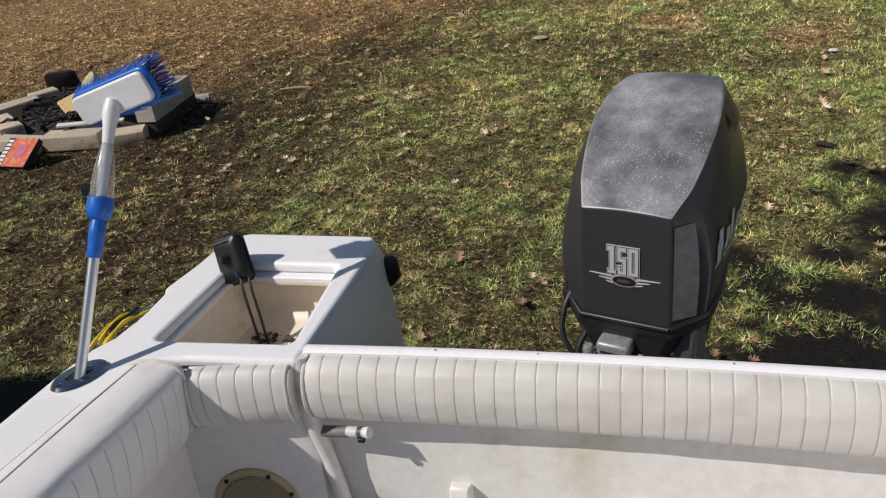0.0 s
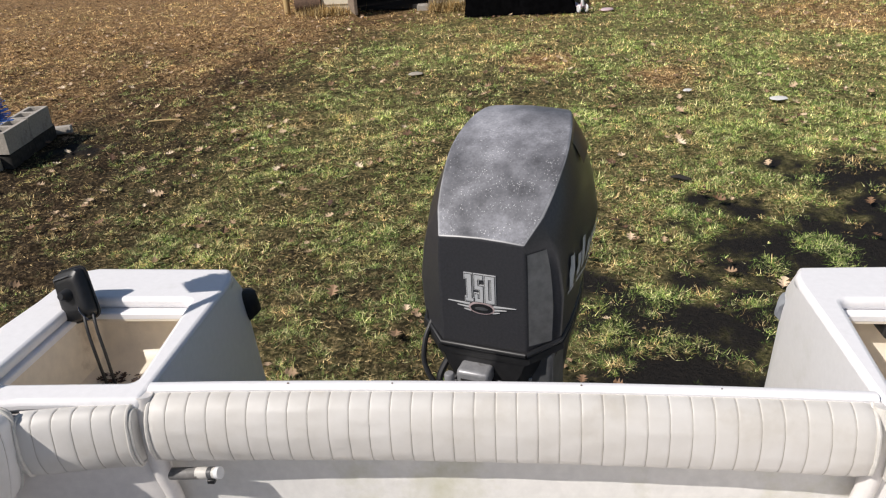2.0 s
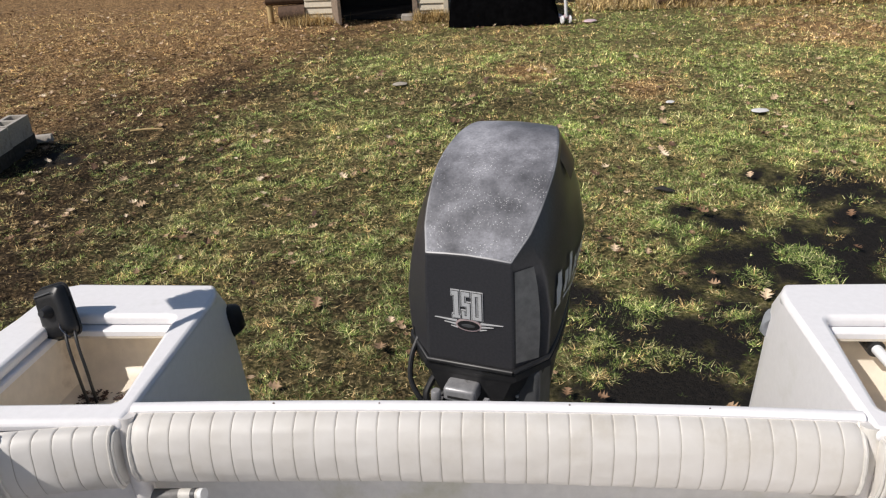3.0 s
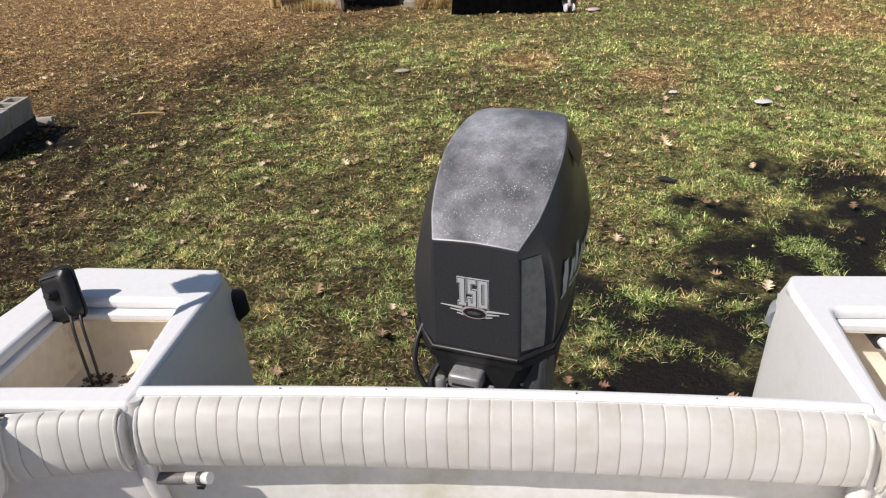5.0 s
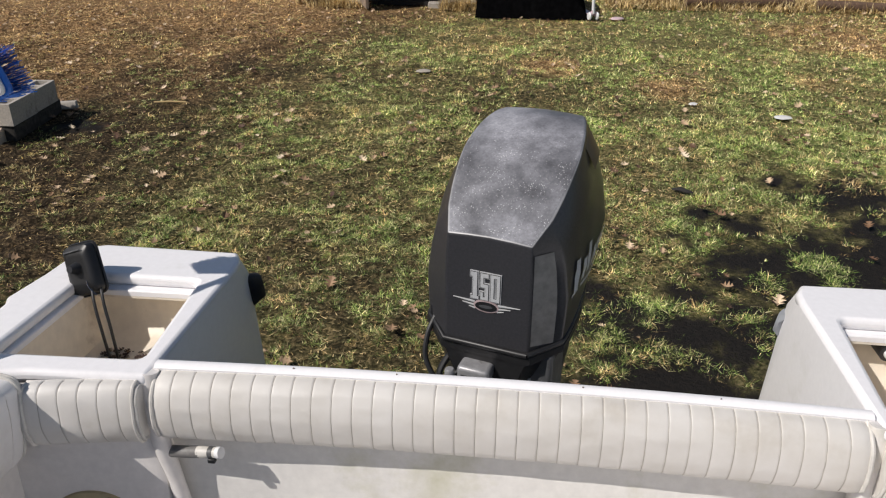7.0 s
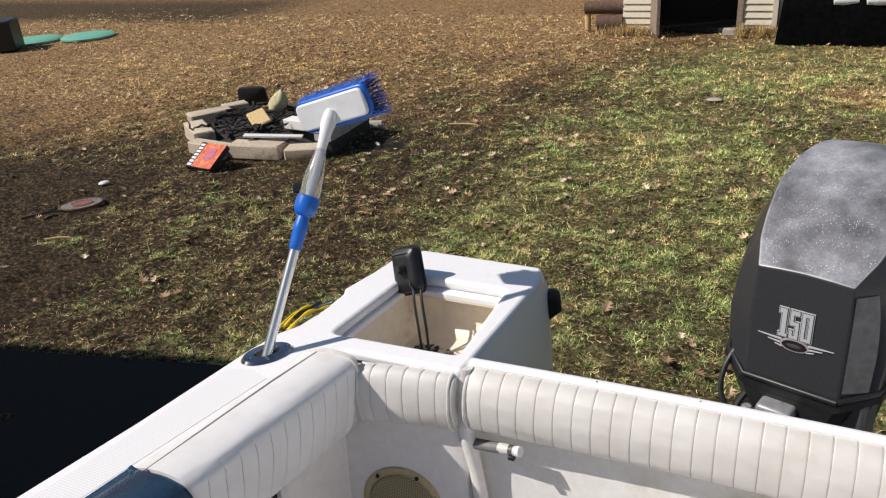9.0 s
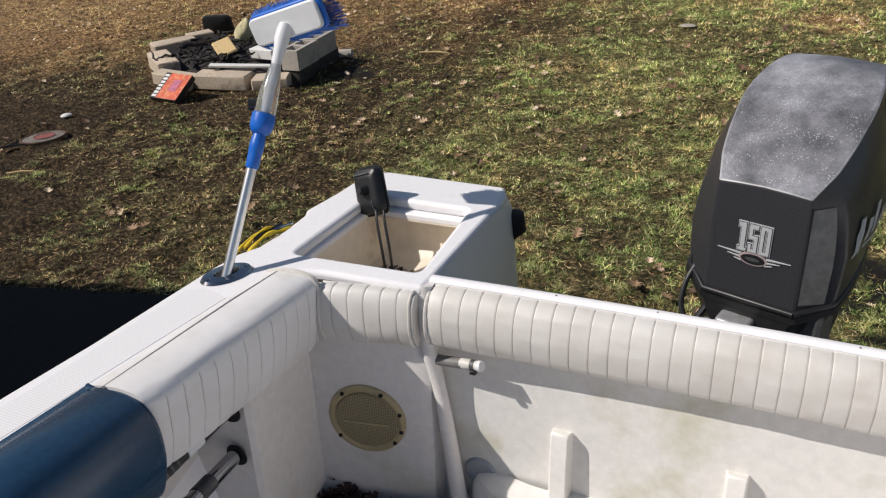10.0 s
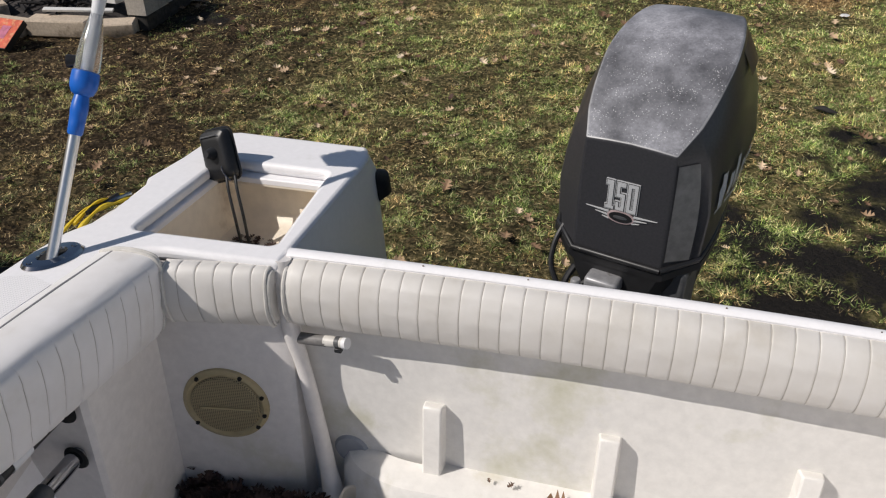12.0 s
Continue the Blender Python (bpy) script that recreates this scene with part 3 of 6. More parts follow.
def build_leaves():
    rng = random.Random(11)
    bm = bmesh.new()
    for x, y, s in ((-1.871, 6.581, 0.13), (-1.92, 6.63, 0.09), (-0.819, 6.472, 0.11), (-3.53, 6.92, 0.1), (-1.057, 4.54, 0.09), (0.35, 7.3, 0.12), (-2.5, 7.3, 0.09), (1.35, 5.9, 0.09), (-0.62, 4.1, 0.09), (-0.9, 3.55, 0.08), (-3.0, 5.6, 0.08)):
        leaf_bm(bm, (x, y, 0.02), s, rng.uniform(0, 6.28), rng)
    for _ in range(170):
        x, y = rng.uniform(-8, 5), rng.uniform(3.4, 11.0)
        if not in_boat(x, y) and math.hypot(x + 5.55, y - 7.2) > 0.95:
            leaf_bm(bm, (x, y, rng.uniform(0.012, 0.03)), rng.uniform(0.055, 0.1), rng.uniform(0, 6.28), rng)
    for _ in range(150):
        x, y = rng.uniform(-4.5, 4.5), rng.uniform(3.6, 10.0)
        for _ in range(rng.choice((1, 2, 2, 3, 4))):
            px, py = x + rng.gauss(0, 0.07), y + rng.gauss(0, 0.07)
            if not in_boat(px, py) and mud_at(px, py) < 0.5 and math.hypot(px + 5.55, py - 7.2) > 0.95:
                leaf_bm(bm, (px, py, rng.uniform(0.012, 0.03)), rng.uniform(0.04, 0.085), rng.uniform(0, 6.28), rng)
    n = 0
    while n < 6500:
        x, y = rng.uniform(-16, 6), rng.uniform(2.6, 15.5)
        if in_boat(x, y) or math.hypot(x + 5.55, y - 7.2) < 0.9:
            continue
        if rng.random() > 0.12 + 0.8 * brown_at(x, y) + (0.25 if y > 11 else 0):
            continue
        n += 1
        leaf_bm(bm, (x, y, rng.uniform(0.004, 0.026)), rng.choice((0.02, 0.026, 0.032, 0.04, 0.052, 0.07)) * (0.8 if y < 6 else 1.0), rng.uniform(0, 6.28), rng)
    tagged(part("leaf_litter", bm, M_LEAF, smooth=False), "scattered dry tan oak leaves on the lawn", "leaves", kind="stuff")


build_ground()

# near-black sheet that paints the house's shadow on the ground beside the boat
M_SHADOW_BLACK = plain("shadow_black", (0.009, 0.009, 0.01), 1.0, 0, 0.3, 60, 0.4)
shadow_sheet = part("driveway", plate([(-12.0, -9.0), (-1.5, -9.0), (-1.5, 3.5), (-2.32, 3.4), (-2.92, 3.27), (-4.44, 2.945), (-12.0, 1.32)], [], 0.012, -0.1), M_SHADOW_BLACK)
tagged(shadow_sheet, "near-black sheet for the house's shadow beside the boat", "driveway", kind="structure")

# plain unseen house, added to close the yard and shade the ground beside the boat
hs = holder("house", pose(-4.47, 1.74, 0, 0, 0, 12.1))
tagged(hs, "plain unseen house added to shade the ground beside the boat", "house", kind="structure")
part("wall", box((-8, -9, 0), (0, 0, 3.29)), M_SIDING, hs)
part("roof", box((-8.1, -9.1, 3.29), (0.08, 0.08, 3.46)), M_DOORWOOD, hs)


# ---------------------------------------------------------------- the boat
SLOPE = math.degrees(math.atan(0.065))
BOAT = pose(0, 1.75, 1.447, -SLOPE, 0, -0.8)
boat = holder("boat", BOAT)
tagged(boat, "white fibreglass fishing boat with padded cockpit bolsters", "boat")


def bow(x):
    """How far the transom curves aft between the corners."""
    return 0.018 * max(0.0, 1 - (x / 0.68) ** 2)


def mirror(points, s):
    return [(s * x, *rest) for x, *rest in points]


def side_deck(s, left):
    """Gunwale and stern corner in one moulding, with the bin's opening."""
    outline = [(-0.686, -0.046), (-0.686, 0.45), (-0.69, 0.5), (-0.712, 0.55), (-1.075, 0.556), (-1.112, 0.54), (-1.134, 0.49), (-1.14, 0.36), (-1.156, 0.23), (-1.142, 0.2), (-1.138, 0.1), (-1.146, 0.0), (-1.17, -0.05), (-1.182, -0.14), (-1.2, -0.47), (-1.228, -0.76), (-1.28, -1.5), (-1.3, -2.6),
               (-1.12, -2.6), (-1.105, -1.5), (-1.062, -0.78), (-1.042, -0.56), (-1.02, -0.226), (-0.995, -0.075), (-0.93, -0.06)]
    hatch = rounded([(-1.044, 0.0), (-0.722, 0.014), (-0.75, 0.378), (-1.036, 0.378)], 0.022)
    bm = plate(mirror(outline, s), [mirror(hatch, s)], 0.0, -0.03)
    part("side_deck", bm, M_GEL, boat, "glossy white gelcoat deck", bevel=0.012, segments=3, angle=40)
    # rebate for the lid, and the bin below it
    inner = rounded([(-1.037, 0.003), (-0.724, 0.016), (-0.757, 0.358), (-1.029, 0.354)], 0.02)
    bm = plate(mirror([(-1.06, -0.02), (-0.695, -0.02), (-0.695, 0.42), (-1.06, 0.42)], s), [mirror(inner, s)], -0.03, -0.05)
    part("lid_rebate", bm, M_GEL, boat, bevel=0.004)
    rows = []
    ring = [Vector((x, y)) for x, y in inner]
    mid = sum(ring, Vector((0, 0))) / len(ring)
    for z, k, back in ((-0.045, 1.0, 0.0), (-0.0515, 1.0, 0.0), (-0.053, 1.0, 0.055), (-0.12, 0.98, 0.055), (-0.155, 0.955, 0.045), (-0.175, 0.9, 0.03), (-0.182, 0.5, 0.0), (-0.182, 0.0, 0.0)):
        rows.append([(s * (mid.x + (p.x - mid.x) * k), mid.y + (p.y - mid.y) * k + (back if p.y > mid.y else 0.0), z) for p in ring + ring[:1]])
    part("bait_bin", sheet(rows), M_BIN, boat, "dirty beige moulded bin")
    # corner body below the deck, raked towards the stern
    body = [[(-0.6845, 0.0), (-0.6845, 0.45), (-0.7115, 0.5515), (-1.076, 0.5575), (-1.135, 0.49), (-1.14, 0.2), (-1.14, 0.0)],
            [(-0.685, 0.0), (-0.685, 0.49), (-0.702, 0.585), (-1.07, 0.585), (-1.13, 0.5), (-1.135, 0.2), (-1.14, 0.0)],
            [(-0.69, 0.0), (-0.69, 0.58), (-0.707, 0.65), (-1.04, 0.65), (-1.09, 0.52), (-1.1, 0.2), (-1.12, 0.0)],
            [(-0.695, 0.0), (-0.695, 0.74), (-0.712, 0.78), (-0.95, 0.77), (-0.99, 0.6), (-1.02, 0.2), (-1.0, 0.0)]]
    rows = [[(s * x, y, z) for x, y in ring] for ring, z in zip(body, (-0.013, -0.07, -0.35, -0.95))]
    part("stern_corner", sheet(rows), M_GEL, boat, "white stern corner, grimy in the lower part", bevel=0.01)
    # rubber guard on the corner; the starboard one is coloured grey as if sunlit
    wide, flat = (1.0, 0.85) if left else (0.72, 0.5)
    bm = tube([(s * -0.712, 0.555, -0.085), (s * -0.704, 0.59, -0.11), (s * -0.705, 0.605, -0.15), (s * -0.72, 0.6, -0.185)], [0.016 * wide, 0.036 * wide, 0.037 * wide, 0.014 * wide], 12, flat=flat)
    part("corner_guard", bm, M_RUBBER if left else M_GREYPAD, boat, "black rubber corner guard" if left else "rubber corner guard, coloured grey for the sun on it")
    # nonskid strip on the gunwale
    strip = [(-1.165, -0.235), (-1.12, -0.215), (-1.06, -0.235), (-1.125, -0.8), (-1.17, -1.5), (-1.2, -2.5), (-1.265, -2.5), (-1.252, -1.5), (-1.2, -0.76), (-1.183, -0.6)]
    part("nonskid_strip", plate(mirror(strip, s), [], 0.0007, -0.004), M_NONSKID, boat, "dotted white non-skid strip")
    # cockpit side wall with a pocket further forward
    wall = [(-0.925, -0.0343), (-0.945, -0.0352), (-0.962, -0.04), (-0.974, -0.052), (-0.98, -0.075), (-0.979, -0.12), (-0.966, -0.2), (-0.965, -0.325), (-0.975, -0.335), (-1.12, -0.345), (-1.13, -1.2), (-1.13, -2.6)]
    rows = [[(s * x, y, z) for x, y in wall] for z in (-0.02, -0.35, -0.7)]
    part("cockpit_side", sheet(rows), M_WALL, boat, "off-white cockpit side wall")
    # stern wall of the cockpit in front of the bin, turned a little towards the middle
    line = [(-1.03, -0.06), (-1.0, -0.074), (-0.97, -0.08), (-0.72, -0.036), (-0.7, -0.033), (-0.688, -0.026), (-0.682, -0.01), (-0.68, 0.04)]
    rows = [[(s * x, y, z) for x, y in line] for z in (-0.02, -0.3, -0.72)]
    part("cockpit_corner_wall", sheet(rows), M_WALL, boat, "off-white cockpit corner wall")
    # rounded upright between corner and transom, flared at its foot
    line = smooth_line([(s * -0.69, -0.024, -0.004), (s * -0.692, -0.03, -0.08), (s * -0.686, -0.028, -0.17), (s * -0.672, -0.02, -0.26), (s * -0.657, -0.02, -0.36), (s * -0.634, -0.022, -0.54), (s * -0.612, -0.045, -0.63), (s * -0.585, -0.09, -0.7)], 6)
    rad = np.interp(np.linspace(0, 1, len(line)), [0, 0.3, 0.45, 0.75, 1], [0.019, 0.019, 0.016, 0.02, 0.034])
    part("corner_post", tube(line, [float(r) for r in rad], 18), M_WALL, boat, "rounded off-white corner post")
    # loudspeaker
    m = Matrix.Translation((s * -0.848, -0.0575, -0.388)) @ Matrix.Rotation(radians(s * 10), 4, "Z") @ Matrix.Rotation(radians(90), 4, "X")
    spk = part("speaker_ring", lathe([(0.0, 0.0), (0.07, 0.0), (0.078, 0.006), (0.088, 0.011), (0.097, 0.007), (0.1, -0.004)], 48, m), M_SPK, boat, "yellowed beige speaker cover")
    part("speaker_grille", lathe([(0.0, 0.0125), (0.05, 0.0125), (0.076, 0.012), (0.081, 0.006)], 40, m), M_GRILLE, spk)
    part("speaker_badge", box((-0.055, -0.008, 0.012), (0.06, -0.003, 0.0155), m=m), M_SPK, spk)
    for a in (18, 62, 128, 218, 320, 345):
        part("screw", lathe([(0.0, 0.004), (0.0045, 0.004), (0.0055, 0.0)], 8, m @ Matrix.Translation((0.09 * math.cos(radians(a)), 0.09 * math.sin(radians(a)), 0.0095))), M_DARKHOLE, spk)


def grille_material(name, hole_colour, colour):
    m, nd, ln, b = mat_new(name)
    at = objcoord(nd)
    dots = nd.new("ShaderNodeTexVoronoi")
    dots.inputs["Scale"].default_value = 230
    dots.inputs["Randomness"].default_value = 0.0
    flat = nd.new("ShaderNodeVectorMath")
    flat.operation = "MULTIPLY"
    flat.inputs[1].default_value = (1, 0, 1)
    ln.new(at, flat.inputs[0])
    ln.new(flat.outputs[0], dots.inputs["Vector"])
    hole = ramp(nd, ln, dots.outputs["Distance"], [(0.25, (0, 0, 0)), (0.4, (1, 1, 1))])
    ln.new(mix(nd, ln, hole, hole_colour, colour), b.inputs["Base Color"])
    b.inputs["Roughness"].default_value = 0.6
    bump(nd, ln, b, hole, 0.5, 0.001)
    return m


M_GRILLE = grille_material("perforated_beige_grille", (0.1, 0.08, 0.045), (0.33, 0.275, 0.16))
M_GRATE = grille_material("perforated_white_grate", (0.05, 0.045, 0.04), (0.6, 0.57, 0.52))
side_deck(1, True)
side_deck(-1, False)

# transom: cockpit wall, rail on top, outer skin
wall = sheet([[(x, y, z) for y, z in ((-0.004 + bow(x), -0.012), (0.0 + bow(x), -0.12), (0.01 + 0.6 * bow(x), -0.17), (0.014, -0.24), (0.018, -0.72))] for x in np.linspace(-0.69, 0.69, 15).tolist()])
part("transom_wall", wall, M_TRANSOM, boat, "off-white transom wall with greenish stains")
rail = bmesh.new()
ring = []
for x in np.linspace(-0.684, 0.684, 25).tolist():
    ring.append([rail.verts.new((x, bow(x) + y, z)) for y, z in ((-0.014, -0.014), (-0.016, -0.002), (-0.01, 0.0045), (0.004, 0.0055), (0.011, 0.0), (0.012, -0.016))])
for a, b in zip(ring, ring[1:]):
    for k in range(6):
        rail.faces.new((a[k], a[(k + 1) % 6], b[(k + 1) % 6], b[k]))
rail.faces.new(ring[0])
rail.faces.new(ring[-1])
bmesh.ops.recalc_face_normals(rail, faces=rail.faces)
part("transom_rail", rail, M_GEL, boat, "white transom rail", angle=40)
part("transom_skin", sheet([[(x, y, z) for y, z in ((0.011 + bow(x), -0.012), (0.03 + bow(x), -0.2), (0.05 + bow(x), -0.4), (0.12, -1.2))] for x in np.linspace(-0.7, 0.7, 15).tolist()]), M_GEL, boat)
part("cockpit_floor", box((-1.14, -2.6, -0.72), (1.14, 0.022, -0.685)), M_WALL, boat, "dirty off-white cockpit floor")
part("bow_bulkhead", box((-1.3, -2.66, -0.72), (1.3, -2.6, 0.0)), M_GEL, boat)
ledge = sheet([[(x, y, z) for y, z in ((0.032, -0.52), (-0.04, -0.52), (-0.07, -0.53), (-0.085, -0.555), (-0.092, -0.69))] for x in (-0.41, 0.0, 0.41)])
for s in (-1, 1):
    rows = [[(s * (0.41 + (d + 0.11) * math.sin(a)), 0.03 - (d + 0.028) * math.cos(a), z) for a in (k * math.pi / 16 for k in range(9))] for d, z in ((0.0, -0.52), (0.045, -0.521), (0.072, -0.532), (0.087, -0.56), (0.094, -0.69))]
    part("transom_ledge_end", sheet(rows), M_CREAM, boat)
part("transom_ledge", ledge, M_CREAM, boat, "rounded white ledge along the transom")
for x in (-0.381, -0.006, 0.381):
    rib = sheet([[(x + dx, y, z - (0.012 if top and y > 0 else 0.0)) for dx, y in ((-0.026, 0.024), (-0.022, f), (0.02, f), (0.024, 0.024))] for z, f, top in ((-0.334, -0.012, True), (-0.344, -0.017, True), (-0.535, -0.022, False))])
    v = [rib.verts.new((x + dx, y, z)) for dx, y, z in ((-0.026, 0.024, -0.346), (-0.022, -0.012, -0.334), (0.02, -0.012, -0.334), (0.024, 0.024, -0.346))]
    rib.faces.new(v)
    bmesh.ops.remove_doubles(rib, verts=rib.verts, dist=0.0005)
    bmesh.ops.recalc_face_normals(rib, faces=rib.faces)
    part("transom_rib", rib, M_CREAM, boat, "white moulded rib", bevel=0.004)

# hull below, down to the keel
for s in (-1, 1):
    rows = [[(s * x * k, y, z) for y, k in ((-2.66, 1.0), (-1.5, 0.98), (-0.76, 0.938), (-0.47, 0.918), (-0.18, 0.897), (0.0, 0.888), (0.2, 0.86))] for x, z in ((1.285, -0.028), (1.25, -0.3), (1.08, -0.85), (0.0, -1.43))]
    part("hull_side", sheet(rows), M_GEL, boat, "white hull side")


def channelled(length, pitch, profile, depth, place, first=0.0):
    """A padded roll with stitched channels. profile: (out, up) along its round; place maps (along, out, up)."""
    prof = smooth_line([(a, b, 0) for a, b in profile], 4)
    cx, cz = sum(p.x for p in prof) / len(prof), sum(p.y for p in prof) / len(prof)
    count = round(length / pitch)
    step = length / count
    us = [0.0]
    for k in range(count):
        us += [k * step + q for q in (0.001, 0.002, 0.0035, 0.008, step * 0.5, step - 0.008, step - 0.0035, step - 0.002, step - 0.001, step)]
    rows, seams = [], []
    for i, u in enumerate(us):
        q = (u / step) % 1.0
        d = min(q, 1 - q) * step
        g = depth * math.exp(-((d / 0.0015) ** 2)) + depth * 0.14 * (2 * min(q, 1 - q) - 1) ** 2
        end = min(u, length - u)
        g += 0.012 * max(0.0, 1 - end / 0.014) ** 2
        row, seam = [], []
        for k, p in enumerate(prof):
            w = g * min(1.0, max(0.0, (k / len(prof) - first) * 9)) if first else g * (1 if k else 0)
            wob = 0.0022 * noise.noise((u * 9, k * 0.35, length * 3)) + 0.0011 * noise.noise((u * 26, k * 0.6, 1.7))
            o, z = p.x - w * (p.x - cx) / 0.05 + (wob if k else 0), p.y - w * (p.y - cz) / 0.07
            row.append(place(u, o, z))
            n = Vector((p.x - cx, p.y - cz, 0)).normalized()
            if k / len(prof) > first and 0 < k < len(prof) - 2:
                seam.append(place(u, o + 0.0006 * n.x, z + 0.0006 * n.y))
        rows.append(row)
        if i and i % 10 == 0 and i < len(us) - 1:
            seams.append(seam)
    bm = sheet(rows)
    for row in (rows[0], rows[-1]):
        bm.faces.new([bm.verts.new(p) for p in row])
    bmesh.ops.remove_doubles(bm, verts=bm.verts, dist=0.0003)
    bmesh.ops.recalc_face_normals(bm, faces=bm.faces)
    return bm, rows, seams


def stitch(seams, thing, thick=0.0006):
    """Grey thread in the grooves, one seam a part."""
    for line in seams:
        part("seam", tube(line, thick, 5, caps=False), M_SEAM, thing)


M_WELT = plain("grey_welt", (0.2, 0.2, 0.21), 0.6, 0, 0.15, 60)
M_SEAM = plain("grey_thread", (0.42, 0.39, 0.35), 0.8, 0, 0.2, 200)
roll = [(0.0, -0.006), (0.022, -0.008), (0.044, -0.024), (0.056, -0.05), (0.06, -0.08), (0.056, -0.115), (0.044, -0.142), (0.02, -0.152), (0.0, -0.152)]
bm, rows, seams = channelled(1.352, 0.0398, roll, 0.0017, lambda u, o, z: (-0.677 + u, bow(-0.677 + u) - 0.008 - o, z))
tb = part("transom_bolster", bm, M_VINYL, boat, "off-white padded vinyl bolster with stitched channels", angle=60)
stitch(seams, tb)
for row in (rows[2], rows[-3]):
    part("piping", tube([Vector(p) + Vector((0, -0.003, 0)) for p in row], 0.0045, 8), M_PIPING, tb)

flat_pad = [(0.0, -0.02), (0.022, -0.018), (0.038, -0.034), (0.045, -0.08), (0.042, -0.12), (0.026, -0.155), (0.0, -0.16)]
for s in (-1, 1):
    turn = math.tan(radians(10))
    bm, rows, seams = channelled(0.222, 0.037, flat_pad, 0.0024, lambda u, o, z: (s * (-0.92 + u), -0.0725 + u * turn - o, z + 0.006))
    cb = part("corner_bolster", bm, M_VINYL, boat, "short off-white padded vinyl bolster", angle=60)
    stitch(seams, cb)
    for row in (rows[2], rows[4], rows[-3], rows[-5]):
        part("piping", tube([Vector(p) + Vector((0, -0.002, 0)) for p in row[2:-2]], 0.0036, 8), M_PIPING, cb)
    if s == 1:
        side = [(-0.03, 0.002), (0.0, 0.011), (0.04, 0.015), (0.074, 0.012), (0.092, 0.004), (0.102, -0.012), (0.103, -0.04), (0.099, -0.085), (0.09, -0.135), (0.074, -0.178), (0.03, -0.19)]
        bm, rows, seams = channelled(0.485, 0.0404, side, 0.003, lambda u, o, z: (-1.012 + 0.09 * (-0.585 + u + 0.07) + o, -0.585 + u, z), 0.4)
        sb = part("side_bolster", bm, M_VINYL_CLEAN, boat, "off-white padded vinyl bolster over the gunwale edge", angle=60)
        stitch([line[len(line) // 6:] for line in seams], sb, 0.0005)
        for row in (rows[-3], rows[-5]):
            part("piping", tube([Vector(p) + Vector((0.001, 0, 0.001)) for p in row], 0.0038, 8), M_PIPING, sb)
        part("seam_welt", tube([(-1.012, -0.11, 0.006), (-1.029, -0.25, 0.006), (-1.053, -0.585, 0.006), (-1.069, -0.78, 0.005), (-1.115, -1.5, 0.005)], 0.0065, 8), M_WELT, sb, "grey rubber welt")
        navy = [(-0.03, 0.008), (0.0, 0.02), (0.05, 0.022), (0.1, 0.008), (0.125, -0.03), (0.13, -0.09), (0.12, -0.16), (0.09, -0.21), (0.03, -0.22)]
        bm, rows, seams = channelled(0.9, 0.9, navy, 0.002, lambda u, o, z: (-1.012 + 0.09 * (-1.49 + u + 0.07) + o, -1.49 + u, z))
        nb = part("navy_bolster", bm, M_NAVY, boat, "navy blue vinyl bolster", angle=60)
        part("piping", tube([Vector(p) * 1.0 for p in rows[-2]], 0.005, 8), M_NAVY, nb)

# holes in the bulkhead of the pocket: black discs for the shade inside
for x, z, r in ((-1.002, -0.2, 0.026), (-1.004, -0.318, 0.025)):
    m = Matrix.Translation((x, -0.349, z)) @ Matrix.Rotation(radians(90), 4, "X")
    part("rod_hole", lathe([(0.0, 0.003), (r, 0.003), (r + 0.002, 0.0)], 20, m), M_DARKHOLE, boat, "round hole drawn as a black disc")

# chrome rod holder flush in the gunwale
m = Matrix.Translation((-1.124, -0.148, 0.001)) @ Matrix.Rotation(radians(-25), 4, "Z") @ Matrix.Diagonal((0.6, 0.92, 1.0, 1.0))
rh = part("rod_holder", lathe([(0.028, -0.02), (0.029, 0.002), (0.034, 0.008), (0.062, 0.006), (0.068, 0.0)], 36, m), M_CHROME, boat, "oval chrome rod holder")
# black disc for the shade in its mouth
part("rod_holder_mouth", lathe([(0.0, 0.0035), (0.03, 0.0035)], 24, m), M_DARKHOLE, rh)
for dx, dy in ((0.0, 0.05), (0.0, -0.05)):
    q = m @ Vector((dx, dy, 0.007))
    part("screw", lathe([(0, 0.002), (0.005, 0.002), (0.006, 0)], 10, Matrix.Translation(q)), M_CHROME, rh)

# hose stub on the corner post
M_HOSE = plain("dark_grey_hose", (0.17, 0.165, 0.16), 0.55, 0, 0.2, 60)
hose = part("hose_stub", tube([(-0.675, -0.025, -0.196), (-0.63, -0.03, -0.19), (-0.6, -0.036, -0.183)], 0.0125, 14), M_HOSE, boat, "grey hose stub")
part("hose_fitting", tube([(-0.605, -0.035, -0.184), (-0.585, -0.039, -0.18), (-0.583, -0.0395, -0.1795), (-0.56, -0.044, -0.175)], [0.0125, 0.0125, 0.0115, 0.0115], 14), M_PIPING, hose, "white plastic fitting")
part("hose_clamp", tube([(-0.578, -0.0405, -0.1785), (-0.568, -0.0425, -0.1765)], 0.0126, 14), M_GREYMETAL, hose, "dark hose clamp")
part("clamp_screw", box((-0.578, -0.058, -0.193), (-0.562, -0.046, -0.183)), M_BLACKP, hose, bevel=0.002)
part("hose_end", tube([(-0.561, -0.044, -0.1752), (-0.552, -0.046, -0.173)], 0.0122, 14), M_WHITEP, hose)
part("drain_disc", lathe([(0, 0.01), (0.036, 0.01), (0.046, 0.0)], 24, Matrix.Translation((-0.585, 0.02, -0.53)) @ Matrix.Rotation(radians(90), 4, "X")), M_GREYPAD, boat, "grey round plug")

